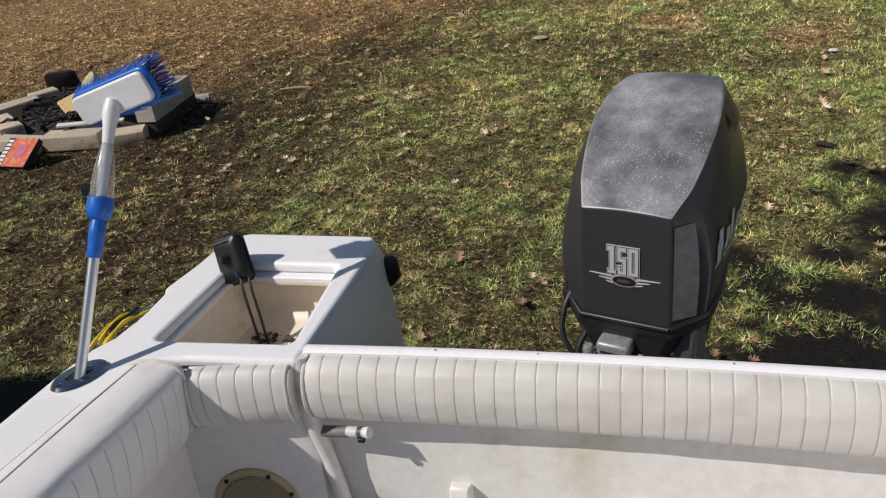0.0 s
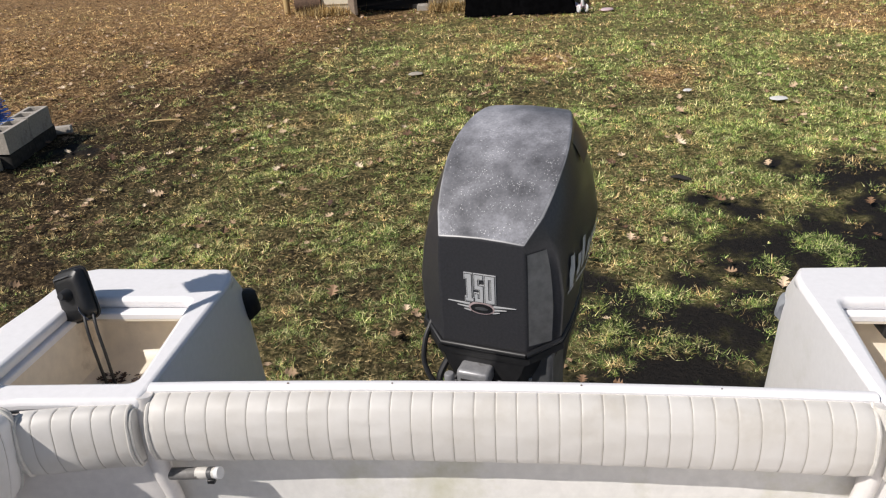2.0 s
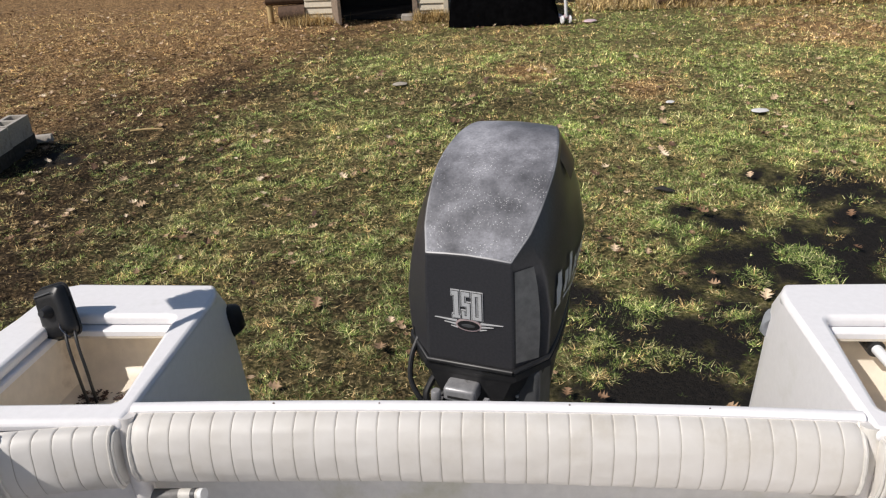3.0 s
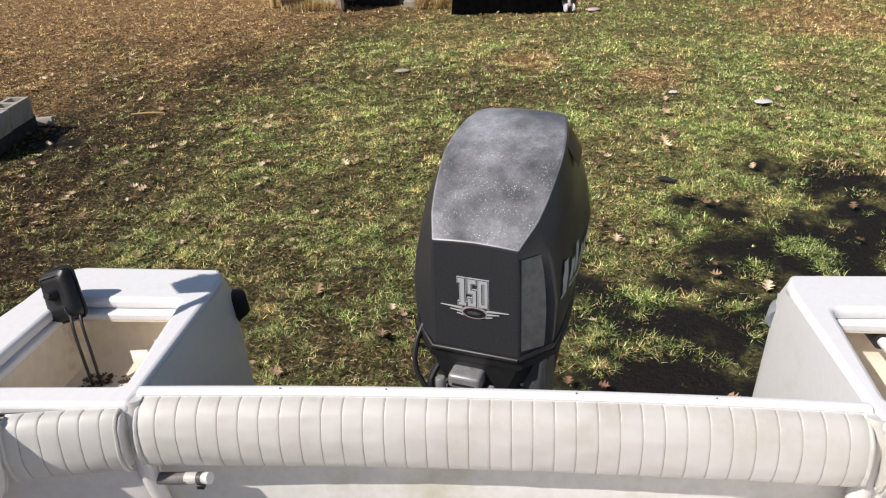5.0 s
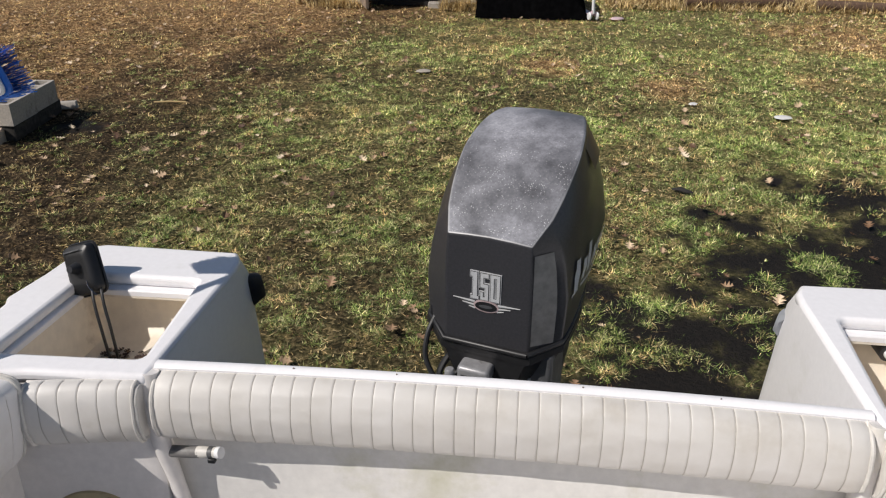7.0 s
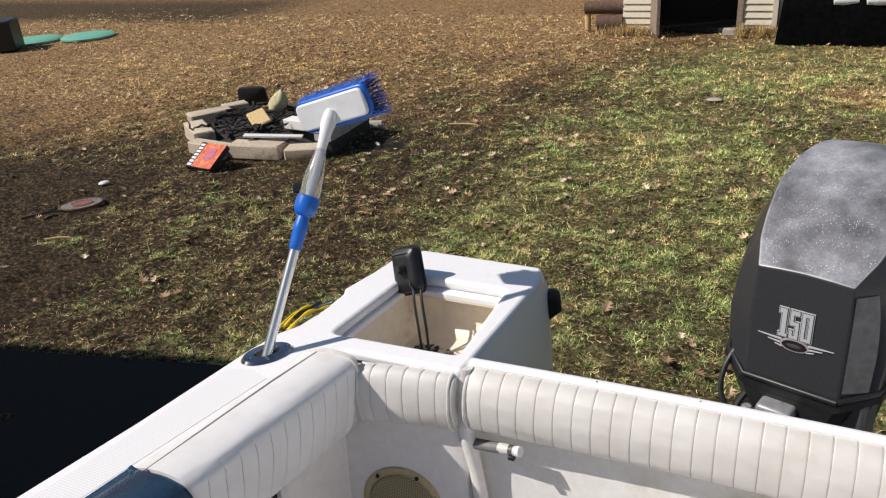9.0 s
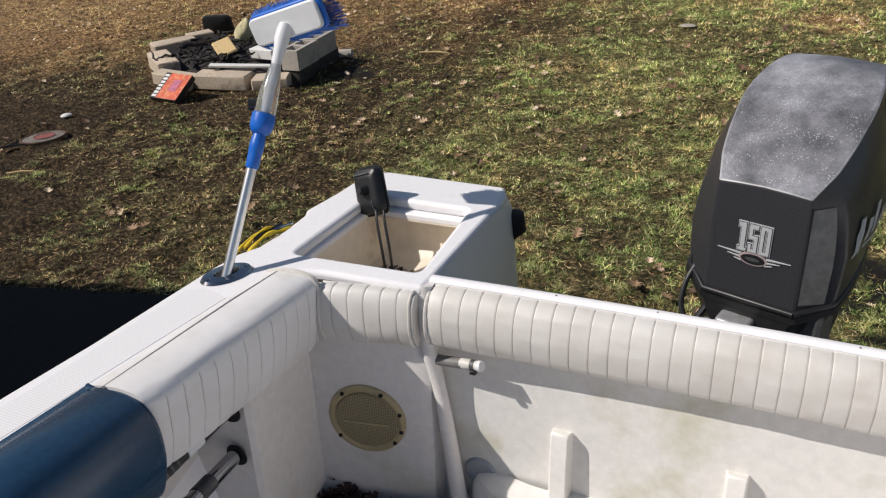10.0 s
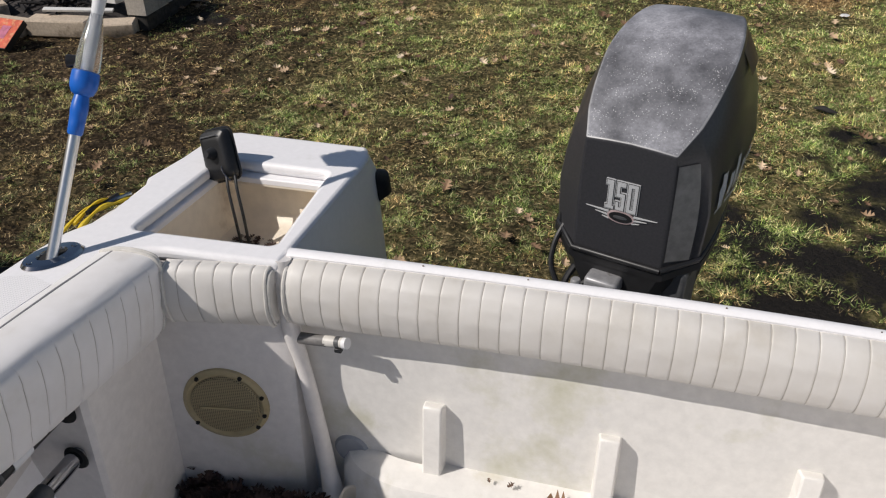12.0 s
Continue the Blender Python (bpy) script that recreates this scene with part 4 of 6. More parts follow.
# pump nozzle in the starboard bin
noz = part("nozzle", tube([(0.862, 0.36, -0.07), (0.868, 0.325, -0.075), (0.874, 0.295, -0.084)], [0.012, 0.012, 0.009], 12), M_WHITEP, boat, "white plastic nozzle")
part("nozzle_base", tube([(0.86, 0.41, -0.068), (0.862, 0.355, -0.071)], 0.02, 16), M_BLACKP, noz)

# crumbs of bark on the rail, screws in the starboard corner
for x, w in ((-0.405, 0.0018), (-0.2, 0.0013), (0.16, 0.0016), (0.415, 0.0012)):
    part("rail_chip", box((x - w, bow(x) - 0.006, 0.004), (x + w, bow(x) - 0.006 + w, 0.0068)), M_LOG, boat, smooth=False)
for y, z in ((0.455, -0.045), (0.43, -0.075)):
    part("screw", lathe([(0, 0.003), (0.005, 0.002), (0.006, 0.0)], 10, Matrix.Translation((0.692, y, z)) @ Matrix.Rotation(radians(-90), 4, "Y")), M_GREYMETAL, boat)

# floor drain grate and cup
part("drain_grate", box((-0.93, -0.185, -0.685), (-0.8, -0.13, -0.655)), M_GRATE, boat, "pale perforated drain grate", bevel=0.004)


# ---------------------------------------------------------------- outboard motor
ENGINE = pose(-0.0425, 2.17, 0, 0, 0, -16.7)
motor = holder("outboard_motor", ENGINE)
tagged(motor, "charcoal grey outboard motor with chalky faded cowl", "outboard motor")


def cowl_sections():
    """v, bottom z, bottom w, belly w, shoulder w, shoulder z, top w, top z"""
    st = [(0.062, 1.262, 0.177, 0.183, 0.157, 1.537, 0.126, 1.59), (0.13, 1.275, 0.183, 0.194, 0.169, 1.582, 0.139, 1.636), (0.22, 1.287, 0.18, 0.199, 0.175, 1.618, 0.147, 1.69),
          (0.31, 1.3, 0.17, 0.197, 0.17, 1.64, 0.138, 1.724), (0.39, 1.315, 0.155, 0.195, 0.16, 1.645, 0.12, 1.738), (0.46, 1.33, 0.14, 0.175, 0.14, 1.632, 0.1, 1.726), (0.52, 1.345, 0.115, 0.14, 0.11, 1.6, 0.078, 1.69), (0.55, 1.36, 0.08, 0.095, 0.075, 1.57, 0.05, 1.64)]
    first = (0.0, 1.245, 0.109, 0.108, 0.107, 1.5, 0.105, 1.55)
    a = np.array(st)
    out = [first]
    for i in range(len(a) - 1):
        p0, p1, p2, p3 = a[max(i - 1, 0)], a[i], a[i + 1], a[min(i + 2, len(a) - 1)]
        for k in range(4):
            t = k / 4
            out.append(tuple(0.5 * (2 * p1 + (p2 - p0) * t + (2 * p0 - 5 * p1 + 4 * p2 - p3) * t * t + (3 * p1 - p0 - 3 * p2 + p3) * t ** 3)))
    out.append(tuple(a[-1]))
    return out


def build_cowl():
    rows = []
    for v, zb, wb, wm, ws, zs, wt, zt in cowl_sections():
        zm = zb + 0.5 * (zs - zb)
        half = [(wb, zb), (wb + 0.7 * (wm - wb), zb + 0.25 * (zs - zb)), (wm, zm),  (0.55 * wm + 0.45 * ws, zm + 0.6 * (zs - zm)), (ws, zs), (wt, zt), (wt * 0.5, zt + 0.004)]
        loop = [(x, v, z) for x, z in half] + [(0, v, zt + 0.006)] + [(-x, v, z) for x, z in reversed(half)]
        rows.append(loop + [loop[0]])
    bm = sheet([r[:-1] for r in rows])
    for r, flip in ((rows[0], False), (rows[-1], True)):
        bm.faces.new([bm.verts.new(p) for p in r[:-1]])
    for a, b in zip(rows, rows[1:]):
        bm.faces.new([bm.verts.new(p) for p in (a[0], b[0], b[-2], a[-2])])
    bmesh.ops.remove_doubles(bm, verts=bm.verts, dist=0.0003)
    bmesh.ops.recalc_face_normals(bm, faces=bm.faces)
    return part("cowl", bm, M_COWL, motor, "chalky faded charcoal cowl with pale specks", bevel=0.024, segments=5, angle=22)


cowl = build_cowl()
# dark seam band and lower pan
secs = cowl_sections()


def pan_row(grow, dz):
    right = [((wb + grow) * 1.0, v - (0.006 if k == 0 else 0), zb + dz) for k, (v, zb, wb, *_) in enumerate(secs)]
    return right + [(-x, v, z) for x, v, z in reversed(right)] + right[:1]


part("seam_band", sheet([pan_row(-0.004, 0.012), pan_row(0.008, 0.006), pan_row(0.009, -0.012), pan_row(-0.004, -0.02)]), M_BLACKP, motor, "black cowl seam")
part("cowl_lip", tube(pan_row(0.0, 0.012), 0.0075, 10), M_BLACKP, motor)
part("lower_pan", sheet([pan_row(-0.004, -0.018), pan_row(-0.015, -0.05), pan_row(-0.04, -0.1), pan_row(-0.05, -0.14)]), M_BLACKP, motor, "black lower cowl pan")
part("midsection", tube([(0, 0.26, 1.2), (0, 0.26, 0.95), (0, 0.28, 0.6), (0, 0.3, 0.32)], [0.13, 0.1, 0.075, 0.06], 16, flat=1.6), M_BLACKP, motor, "black motor leg")
part("side_leg", box((0.1, 0.03, 1.02), (0.165, 0.16, 1.245)), M_GREYMETAL, motor, "dark grey bracket with a ribbed edge", bevel=0.012)
for k in range(7):
    part("rib_notch", box((0.107, 0.024, 1.09 + k * 0.018), (0.114, 0.03, 1.096 + k * 0.018)), M_SILVER, motor)
M_BRACKET = plain("weathered_grey_casting", (0.3, 0.3, 0.31), 0.42, 0.3, 0.15, 60, 0.08, (0.12, 0.11, 0.1), 22, 0.55)
clamp = part("clamp_bracket", box((-0.058, -0.052, 1.172), (0.026, 0.03, 1.212)), M_BRACKET, motor, "pale grey cast bracket", bevel=0.01, segments=3)
part("bracket_bolt", lathe([(0, 0.03), (0.01, 0.03), (0.013, 0.026), (0.013, 0)], 12, Matrix.Translation((-0.078, -0.045, 1.165))), M_BRACKET, clamp)
part("bracket_slot", box((-0.045, -0.0535, 1.184), (0.012, -0.0515, 1.19)), M_DARKHOLE, clamp)
part("side_nut", lathe([(0, 0.014), (0.009, 0.014), (0.011, 0.0)], 6, Matrix.Translation((0.05, -0.03, 1.178)) @ Matrix.Rotation(radians(90), 4, "X")), M_BRACKET, motor)
part("swivel_bracket", box((-0.09, 0.0, 0.95), (0.09, 0.12, 1.165)), M_BLACKP, motor, bevel=0.01)
part("linkage", tube(smooth_line([(-0.1, 0.02, 1.2), (-0.115, -0.02, 1.16), (-0.1, -0.03, 1.13), (-0.08, -0.02, 1.15), (-0.06, 0.0, 1.17)], 5), 0.009, 8), M_BLACKP, motor)
part("steering_rod", tube([(-0.13, -0.03, 1.13), (-0.02, -0.035, 1.14), (0.1, -0.03, 1.135)], 0.012, 10), M_GREYMETAL, motor, "grey steering rod")
part("linkage_bolt", lathe([(0, 0.02), (0.014, 0.02), (0.014, 0)], 6, Matrix.Translation((-0.07, -0.03, 1.155)) @ Matrix.Rotation(radians(90), 4, "X")), M_CHROME, motor)
part("control_cable", tube(smooth_line([(-0.155, 0.05, 1.28), (-0.165, 0.02, 1.24), (-0.16, -0.01, 1.19), (-0.13, -0.03, 1.15), (-0.1, -0.03, 1.12)], 6), 0.007, 8), M_BLACKP, motor, "black control cable")
part("latch", box((-0.172, 0.05, 1.25), (-0.155, 0.1, 1.31)), M_BLACKP, motor, bevel=0.005)
part("mount_bracket", box((-0.16, -0.36, 0.75), (0.16, 0.06, 1.02)), M_GREYMETAL, motor, "grey motor bracket")
part("gearcase", tube([(0, 0.1, 0.16), (0, 0.2, 0.16), (0, 0.45, 0.16), (0, 0.6, 0.16)], [0.015, 0.06, 0.06, 0.02], 16), M_BLACKP, motor)


rows = [[(wt + 0.004, v, zt - 0.012), (0.5 * (wt + ws) + 0.005, v, 0.5 * (zt + zs)), (ws + 0.004, v, zs + 0.012)] for v, zb, wb, wm, ws, zs, wt, zt in secs if 0.27 < v < 0.5]
part("air_intake", sheet(rows), M_GLOSS, motor, "glossy black air intake")


DIGITS = {"1": ((-0.0395, -0.0265, 1.386, 1.472), (-0.046, -0.038, 1.457, 1.472), (-0.0445, -0.0215, 1.386, 1.396)),
          "5": ((-0.0185, 0.0055, 1.458, 1.472), (-0.0185, -0.009, 1.428, 1.46), (-0.0185, 0.0055, 1.426, 1.438), (-0.0045, 0.0055, 1.386, 1.432), (-0.0185, 0.0055, 1.386, 1.397), (-0.0185, -0.0095, 1.386, 1.411)),
          "0": ((0.0105, 0.0205, 1.386, 1.472), (0.0275, 0.0375, 1.386, 1.472), (0.0105, 0.0375, 1.461, 1.472), (0.0105, 0.0375, 1.386, 1.397))}


def numeral(bars, grow, lift):
    """The joined outline of some upright and level bars, as one raised plate."""
    bars = [(-0.004 + 0.9 * (x0 + 0.004) - grow, -0.004 + 0.9 * (x1 + 0.004) + grow, 1.388 + 0.86 * (z0 - 1.386) - grow, 1.388 + 0.86 * (z1 - 1.386) + grow) for x0, x1, z0, z1 in bars]
    xs, zs = sorted({round(v, 6) for q in bars for v in q[:2]}), sorted({round(v, 6) for q in bars for v in q[2:]})
    bm, vs = bmesh.new(), {}
    for i in range(len(xs) - 1):
        for j in range(len(zs) - 1):
            x, z = (xs[i] + xs[i + 1]) / 2, (zs[j] + zs[j + 1]) / 2
            if any(q[0] < x < q[1] and q[2] < z < q[3] for q in bars):
                ring = []
                for c in ((i, j), (i + 1, j), (i + 1, j + 1), (i, j + 1)):
                    if c not in vs:
                        vs[c] = bm.verts.new((xs[c[0]], -lift, zs[c[1]]))
                    ring.append(vs[c])
                bm.faces.new(ring)
    ext = bmesh.ops.extrude_face_region(bm, geom=list(bm.faces))
    bmesh.ops.translate(bm, verts=[g for g in ext["geom"] if isinstance(g, bmesh.types.BMVert)], vec=(0, 0.003 + lift, 0))
    bmesh.ops.recalc_face_normals(bm, faces=bm.faces)
    return bm


for bars in DIGITS.values():
    digit = part("digit", numeral(bars, 0.0024, 0.0026), M_SILVER, motor, "silver block numeral with a black inline", smooth=False)
    part("inline", numeral(bars, 0.0008, 0.0034), M_BLACKP, digit, smooth=False)
    part("inner_face", numeral(bars, -0.0006, 0.0042), M_SILVER, digit, smooth=False)


def oval(cx, cz, rx, rz, y, sides=28):
    bm = bmesh.new()
    a = [bm.verts.new((cx + rx * math.cos(t), y, cz + rz * math.sin(t))) for t in (2 * math.pi * k / sides for k in range(sides))]
    b = [bm.verts.new((v.co.x, y + 0.004, v.co.z)) for v in a]
    bm.faces.new(a)
    for k in range(sides):
        bm.faces.new((a[k], b[k], b[(k + 1) % sides], a[(k + 1) % sides]))
    bmesh.ops.recalc_face_normals(bm, faces=bm.faces)
    return bm


emb = part("emblem", oval(-0.001, 1.371, 0.033, 0.0165, -0.003), M_PINKRING, motor, "oval emblem with pinkish rim")
part("emblem_field", oval(-0.001, 1.371, 0.028, 0.0125, -0.0045), M_BLACKP, emb)
part("emblem_mark", oval(-0.001, 1.371, 0.017, 0.004, -0.006, 12), M_GREYMETAL, emb)
for s in (-1, 1):
    for i, (a, b, z, h) in enumerate(((0.03, 0.086, 1.379, 0.0022), (0.032, 0.062, 1.37, 0.0018), (0.028, 0.045, 1.361, 0.0015))):
        bm = bmesh.new()
        vs = [bm.verts.new((s * x - 0.001, y, zz)) for y in (-0.0035, 0.003) for x, zz in ((a, z - h), (b, z + 0.003), (a, z + h))]
        bm.faces.new(vs[:3])
        bm.faces.new(vs[3:])
        for k in range(3):
            bm.faces.new((vs[k], vs[(k + 1) % 3], vs[3 + (k + 1) % 3], vs[3 + k]))
        bmesh.ops.recalc_face_normals(bm, faces=bm.faces)
        part("emblem_wing", bm, M_SILVER, emb)


def side_at(v, z):
    """The cowl's half width at a place along it and a height."""
    return side_width(min(secs, key=lambda q: abs(q[0] - v)), z)


def side_width(section, z):
    _, zb, wb, wm, ws, zs, wt, zt = section
    zm = zb + 0.5 * (zs - zb)
    return np.interp(z, [zb, zb + 0.25 * (zs - zb), zm, zm + 0.6 * (zs - zm), zs], [wb, wb + 0.7 * (wm - wb), wm, 0.55 * wm + 0.45 * ws, ws])


def side_mark(v0, v1, z0, z1, slant):
    """A slanted bar that lies on the cowl's side."""
    rows = []
    for k in range(5):
        t = k / 4
        z = z0 + (z1 - z0) * t
        row = []
        for j in range(3):
            v = v0 + (v1 - v0) * j / 2 + slant * t
            row.append((side_at(v, z) + 0.004, v, z))
        rows.append(row)
    return sheet(rows)


def corner_strip(z0, z1):
    """A band that lies on the flat between the cowl's face and its side."""
    a, b = secs[0], secs[1]
    rows = []
    for k in range(6):
        z = z0 + (z1 - z0) * k / 5
        p, q = Vector((side_width(a, z), a[0], z)), Vector((side_width(b, z), b[0], z))
        d = (q - p).normalized()
        out = Vector((d.y, -d.x, 0)) * 0.0022
        rows.append([p + (q - p) * f + out for f in (0.06, 0.4, 0.72)])
    return sheet(rows)


part("faded_patch", corner_strip(1.28, 1.528), M_FADED, motor, "faded grey patch on the cowl corner")
for k, (v0, z0, z1) in enumerate(((0.085, 1.405, 1.48), (0.13, 1.42, 1.465), (0.17, 1.42, 1.49), (0.21, 1.42, 1.465), (0.25, 1.42, 1.465), (0.29, 1.42, 1.465), (0.33, 1.42, 1.465))):
    part("side_mark", side_mark(v0, v0 + 0.024, z0, z1, 0.026), M_SILVER, motor, "slanted silver stroke")
part("side_stroke", side_mark(0.08, 0.36, 1.392, 1.4, 0.0), M_SILVER, motor)


# ---------------------------------------------------------------- things on the boat
def on_boat(x, y, z):
    return BOAT @ Vector((x, y, z))


def build_brush():
    base = Vector((-1.121, 1.604, 1.453))
    tip = Vector((-1.073, 1.927, 1.95))
    way = (tip - base)
    at = lambda k: base + way * k
    ob = holder("deck_brush", Matrix.Translation(base))
    tagged(ob, "blue and white deck brush standing in the rod holder", "brush")
    inv = Matrix.Translation(-base)

    def seg(name, ks, rs, mat, label="", parent=None):
        bm = tube([at(k) for k in ks], rs, 16)
        bmesh.ops.transform(bm, matrix=inv, verts=bm.verts)
        return part(name, bm, mat, parent or ob, label)

    seg("pole", (-0.12, 0.46), (0.0112, 0.0112), M_ALU, "bare aluminium pole")
    seg("grip", (0.43, 0.437, 0.47, 0.5, 0.504, 0.53, 0.565), (0.0125, 0.0148, 0.0152, 0.016, 0.0168, 0.0165, 0.0135), M_BLUE, "blue plastic grip")
    seg("collar", (0.558, 0.568, 0.588, 0.61, 0.638, 0.643), (0.011, 0.021, 0.0258, 0.0268, 0.026, 0.021), M_BLUE, "blue plastic collar")
    seg("clear_sleeve", (0.635, 0.65, 0.74, 0.815, 0.83), (0.023, 0.025, 0.021, 0.0135, 0.011), M_CLEAR, "cloudy clear plastic sleeve")
    seg("inner_tube", (0.6, 0.86), (0.009, 0.009), M_WHITEP)
    bm = tube([at(0.68) + Vector((-0.018, -0.012, 0)), at(0.68) + Vector((-0.034, -0.02, 0.002))], [0.012, 0.013], 12)
    bmesh.ops.transform(bm, matrix=inv, verts=bm.verts)
    part("release_knob", bm, M_BLACKP, ob, "dark knob")
    seg("neck", (0.82, 0.84, 0.89, 0.93, 0.96, 0.985), (0.0105, 0.0115, 0.0135, 0.0175, 0.0165, 0.013), M_WHITEP, "white plastic neck")
    # block: long axis across, bristles away from the neck
    long = (Vector((-0.995, 1.95, 1.95)) - Vector((-1.165, 1.95, 1.898))).normalized()
    face = Vector((0.6, 0.72, 0.2))
    face = (face - long * face.dot(long)).normalized()
    up = long.cross(face) * -1
    mid = Vector((-1.074, 1.93, 1.943))
    m = Matrix((long, up, face)).transposed().to_4x4()
    m.translation = mid - base
    outline = rounded([(-0.096, -0.032), (0.096, -0.032), (0.096, 0.032), (-0.096, 0.032)], 0.016)
    bm = plate(outline, [], 0.0, -0.012)
    bmesh.ops.transform(bm, matrix=m, verts=bm.verts)
    block = part("brush_block", bm, M_WHITEP, ob, "white plastic brush block", bevel=0.004)
    bm = plate(rounded([(-0.102, -0.038), (0.102, -0.038), (0.102, 0.038), (-0.102, 0.038)], 0.02), [], 0.014, 0.0)
    bmesh.ops.transform(bm, matrix=m, verts=bm.verts)
    part("bumper", bm, M_BLUE, block, "blue rubber bumper", bevel=0.004)
    rng = random.Random(5)
    bm = bmesh.new()
    for i in range(36):
        for j in range(14):
            x, y = -0.097 + 0.194 * i / 35, -0.038 + 0.076 * j / 13
            for _ in range(3):
                fx, fy = x * 1.14 + rng.uniform(-0.007, 0.007), y * 1.2 + rng.uniform(-0.007, 0.007)
                ln = rng.uniform(0.052, 0.064)
                w = 0.0016
                vs = [bm.verts.new(m @ Vector(p)) for p in ((x - w, y, 0.012), (x + w, y, 0.012), (fx + w * 0.6, fy, ln), (fx - w * 0.6, fy + w, ln))]
                bm.faces.new(vs)
    part("bristles", bm, M_BRISTLE, ob, "flagged blue bristles", smooth=False)


def clear_material():
    m, nd, ln, b = mat_new("cloudy_clear_plastic")
    b.inputs["Base Color"].default_value = (0.86, 0.88, 0.9, 1)
    b.inputs["Transmission Weight"].default_value = 0.88
    b.inputs["Roughness"].default_value = 0.14
    b.inputs["IOR"].default_value = 1.3
    return m


M_CLEAR = clear_material()
build_brush()


def build_lamp():
    """A small black housing that leans on the bin's corner, its cables hanging into the bin."""
    m = BOAT @ Matrix.Translation((-1.021, 0.345, 0.027)) @ Euler((radians(-16), radians(-21), radians(-8))).to_matrix().to_4x4() @ Matrix.Diagonal((0.87, 0.8, 0.83, 1))
    ob = holder("lamp_housing", m)
    tagged(ob, "black plastic lamp housing leaning in the corner of the bin", "lamp")
    rows = []
    for y, k in ((-0.032, 0.0), (-0.032, 0.55), (-0.03, 0.75), (-0.02, 0.95), (0.0, 1.02), (0.015, 1.0), (0.022, 0.9), (0.022, 0.0)):
        out = rounded([(-0.052, -0.075), (0.052, -0.075), (0.05, 0.07), (-0.046, 0.074)], 0.02)
        rows.append([(x * k, y, z * k) for x, z in out + out[:1]])
    part("housing", sheet(rows), M_BLACKP, ob, "rounded black plastic body")
    part("rim", tube([(x * 1.03, 0.008, z * 1.03) for x, z in rounded([(-0.052, -0.075), (0.052, -0.075), (0.05, 0.07), (-0.046, 0.074)], 0.02)], 0.005, 6), M_BLACKP, ob)
    part("mounting_knob", lathe([(0, 0.03), (0.01, 0.03), (0.014, 0.02), (0.02, 0.0)], 16, Matrix.Translation((0, -0.03, 0.005)) @ Matrix.Rotation(radians(90), 4, "X")), M_RUBBER, ob)
    # thin grey bar that paints the sky's glint along the top
    part("top_glint", tube([(-0.034, -0.029, 0.052), (-0.03, -0.033, 0.056), (0.026, -0.033, 0.055), (0.032, -0.029, 0.05)], 0.0022, 8), M_GREYMETAL, ob)
    inv = m.inverted()
    for dx, dy in ((0.0, 0.0), (0.017, 0.011)):
        line = [inv @ on_boat(*p) for p in ((-0.988 + dx, 0.305 + dy, -0.005), (-0.974 + dx, 0.283 + dy, -0.04), (-0.954 + dx, 0.262 + dy, -0.1), (-0.944 + dx * 0.8, 0.26 + dy, -0.178))]
        part("cable", tube(smooth_line(line, 6), 0.0044, 8), M_BLACKP, ob, "thin black cable")
    line = [inv @ on_boat(*p) for p in ((-1.008, 0.322, 0.022), (-0.995, 0.302, 0.006), (-0.985, 0.3, -0.008), (-0.972, 0.296, -0.016))]
    part("wire_hook", tube(smooth_line(line, 4), 0.0016, 6), M_CHROME, ob)


build_lamp()


def build_strap():
    """A tie-down strap bunched up over the outside of the gunwale."""
    ob = holder("tie_down_strap", Matrix.Translation(on_boat(-1.15, 0.08, -0.02)))
    tagged(ob, "bunched yellow tie-down strap with a dark ratchet at the hull's edge", "strap")
    inv = Matrix.Translation(-on_boat(-1.15, 0.08, -0.02))
    for k, (off, w) in enumerate((((-0.012, 0.02, 0.022), 0.01), ((0.004, 0.012, 0.016), 0.012), ((-0.026, 0.0, 0.014), 0.009), ((-0.004, 0.03, 0.01), 0.011))):
        line = smooth_line([inv @ on_boat(-1.168 + off[0], -0.03 + off[1], -0.028 + off[2]), inv @ on_boat(-1.16 + off[0], 0.03 + off[1], -0.01 + off[2]), inv @ on_boat(-1.15 + off[0], 0.085 + off[1], -0.018 + off[2]), inv @ on_boat(-1.142 + off[0], 0.13 + off[1], -0.03 + off[2])], 6)
        part("webbing", tube(line, [w * (0.8 + 0.3 * math.sin(i)) for i in range(len(line))], 10, flat=0.45), M_YELLOW, ob, "yellow webbing")
    part("ratchet", tube([inv @ on_boat(-1.166, 0.02, 0.008), inv @ on_boat(-1.158, 0.12, 0.004)], [0.005, 0.007], 8), M_BLACKP, ob)
    part("hook", tube(smooth_line([inv @ on_boat(-1.162, 0.05, 0.004), inv @ on_boat(-1.154, 0.1, 0.003), inv @ on_boat(-1.148, 0.15, -0.004)], 5), 0.005, 8), M_CHROME, ob, "bright steel hook")


build_strap()


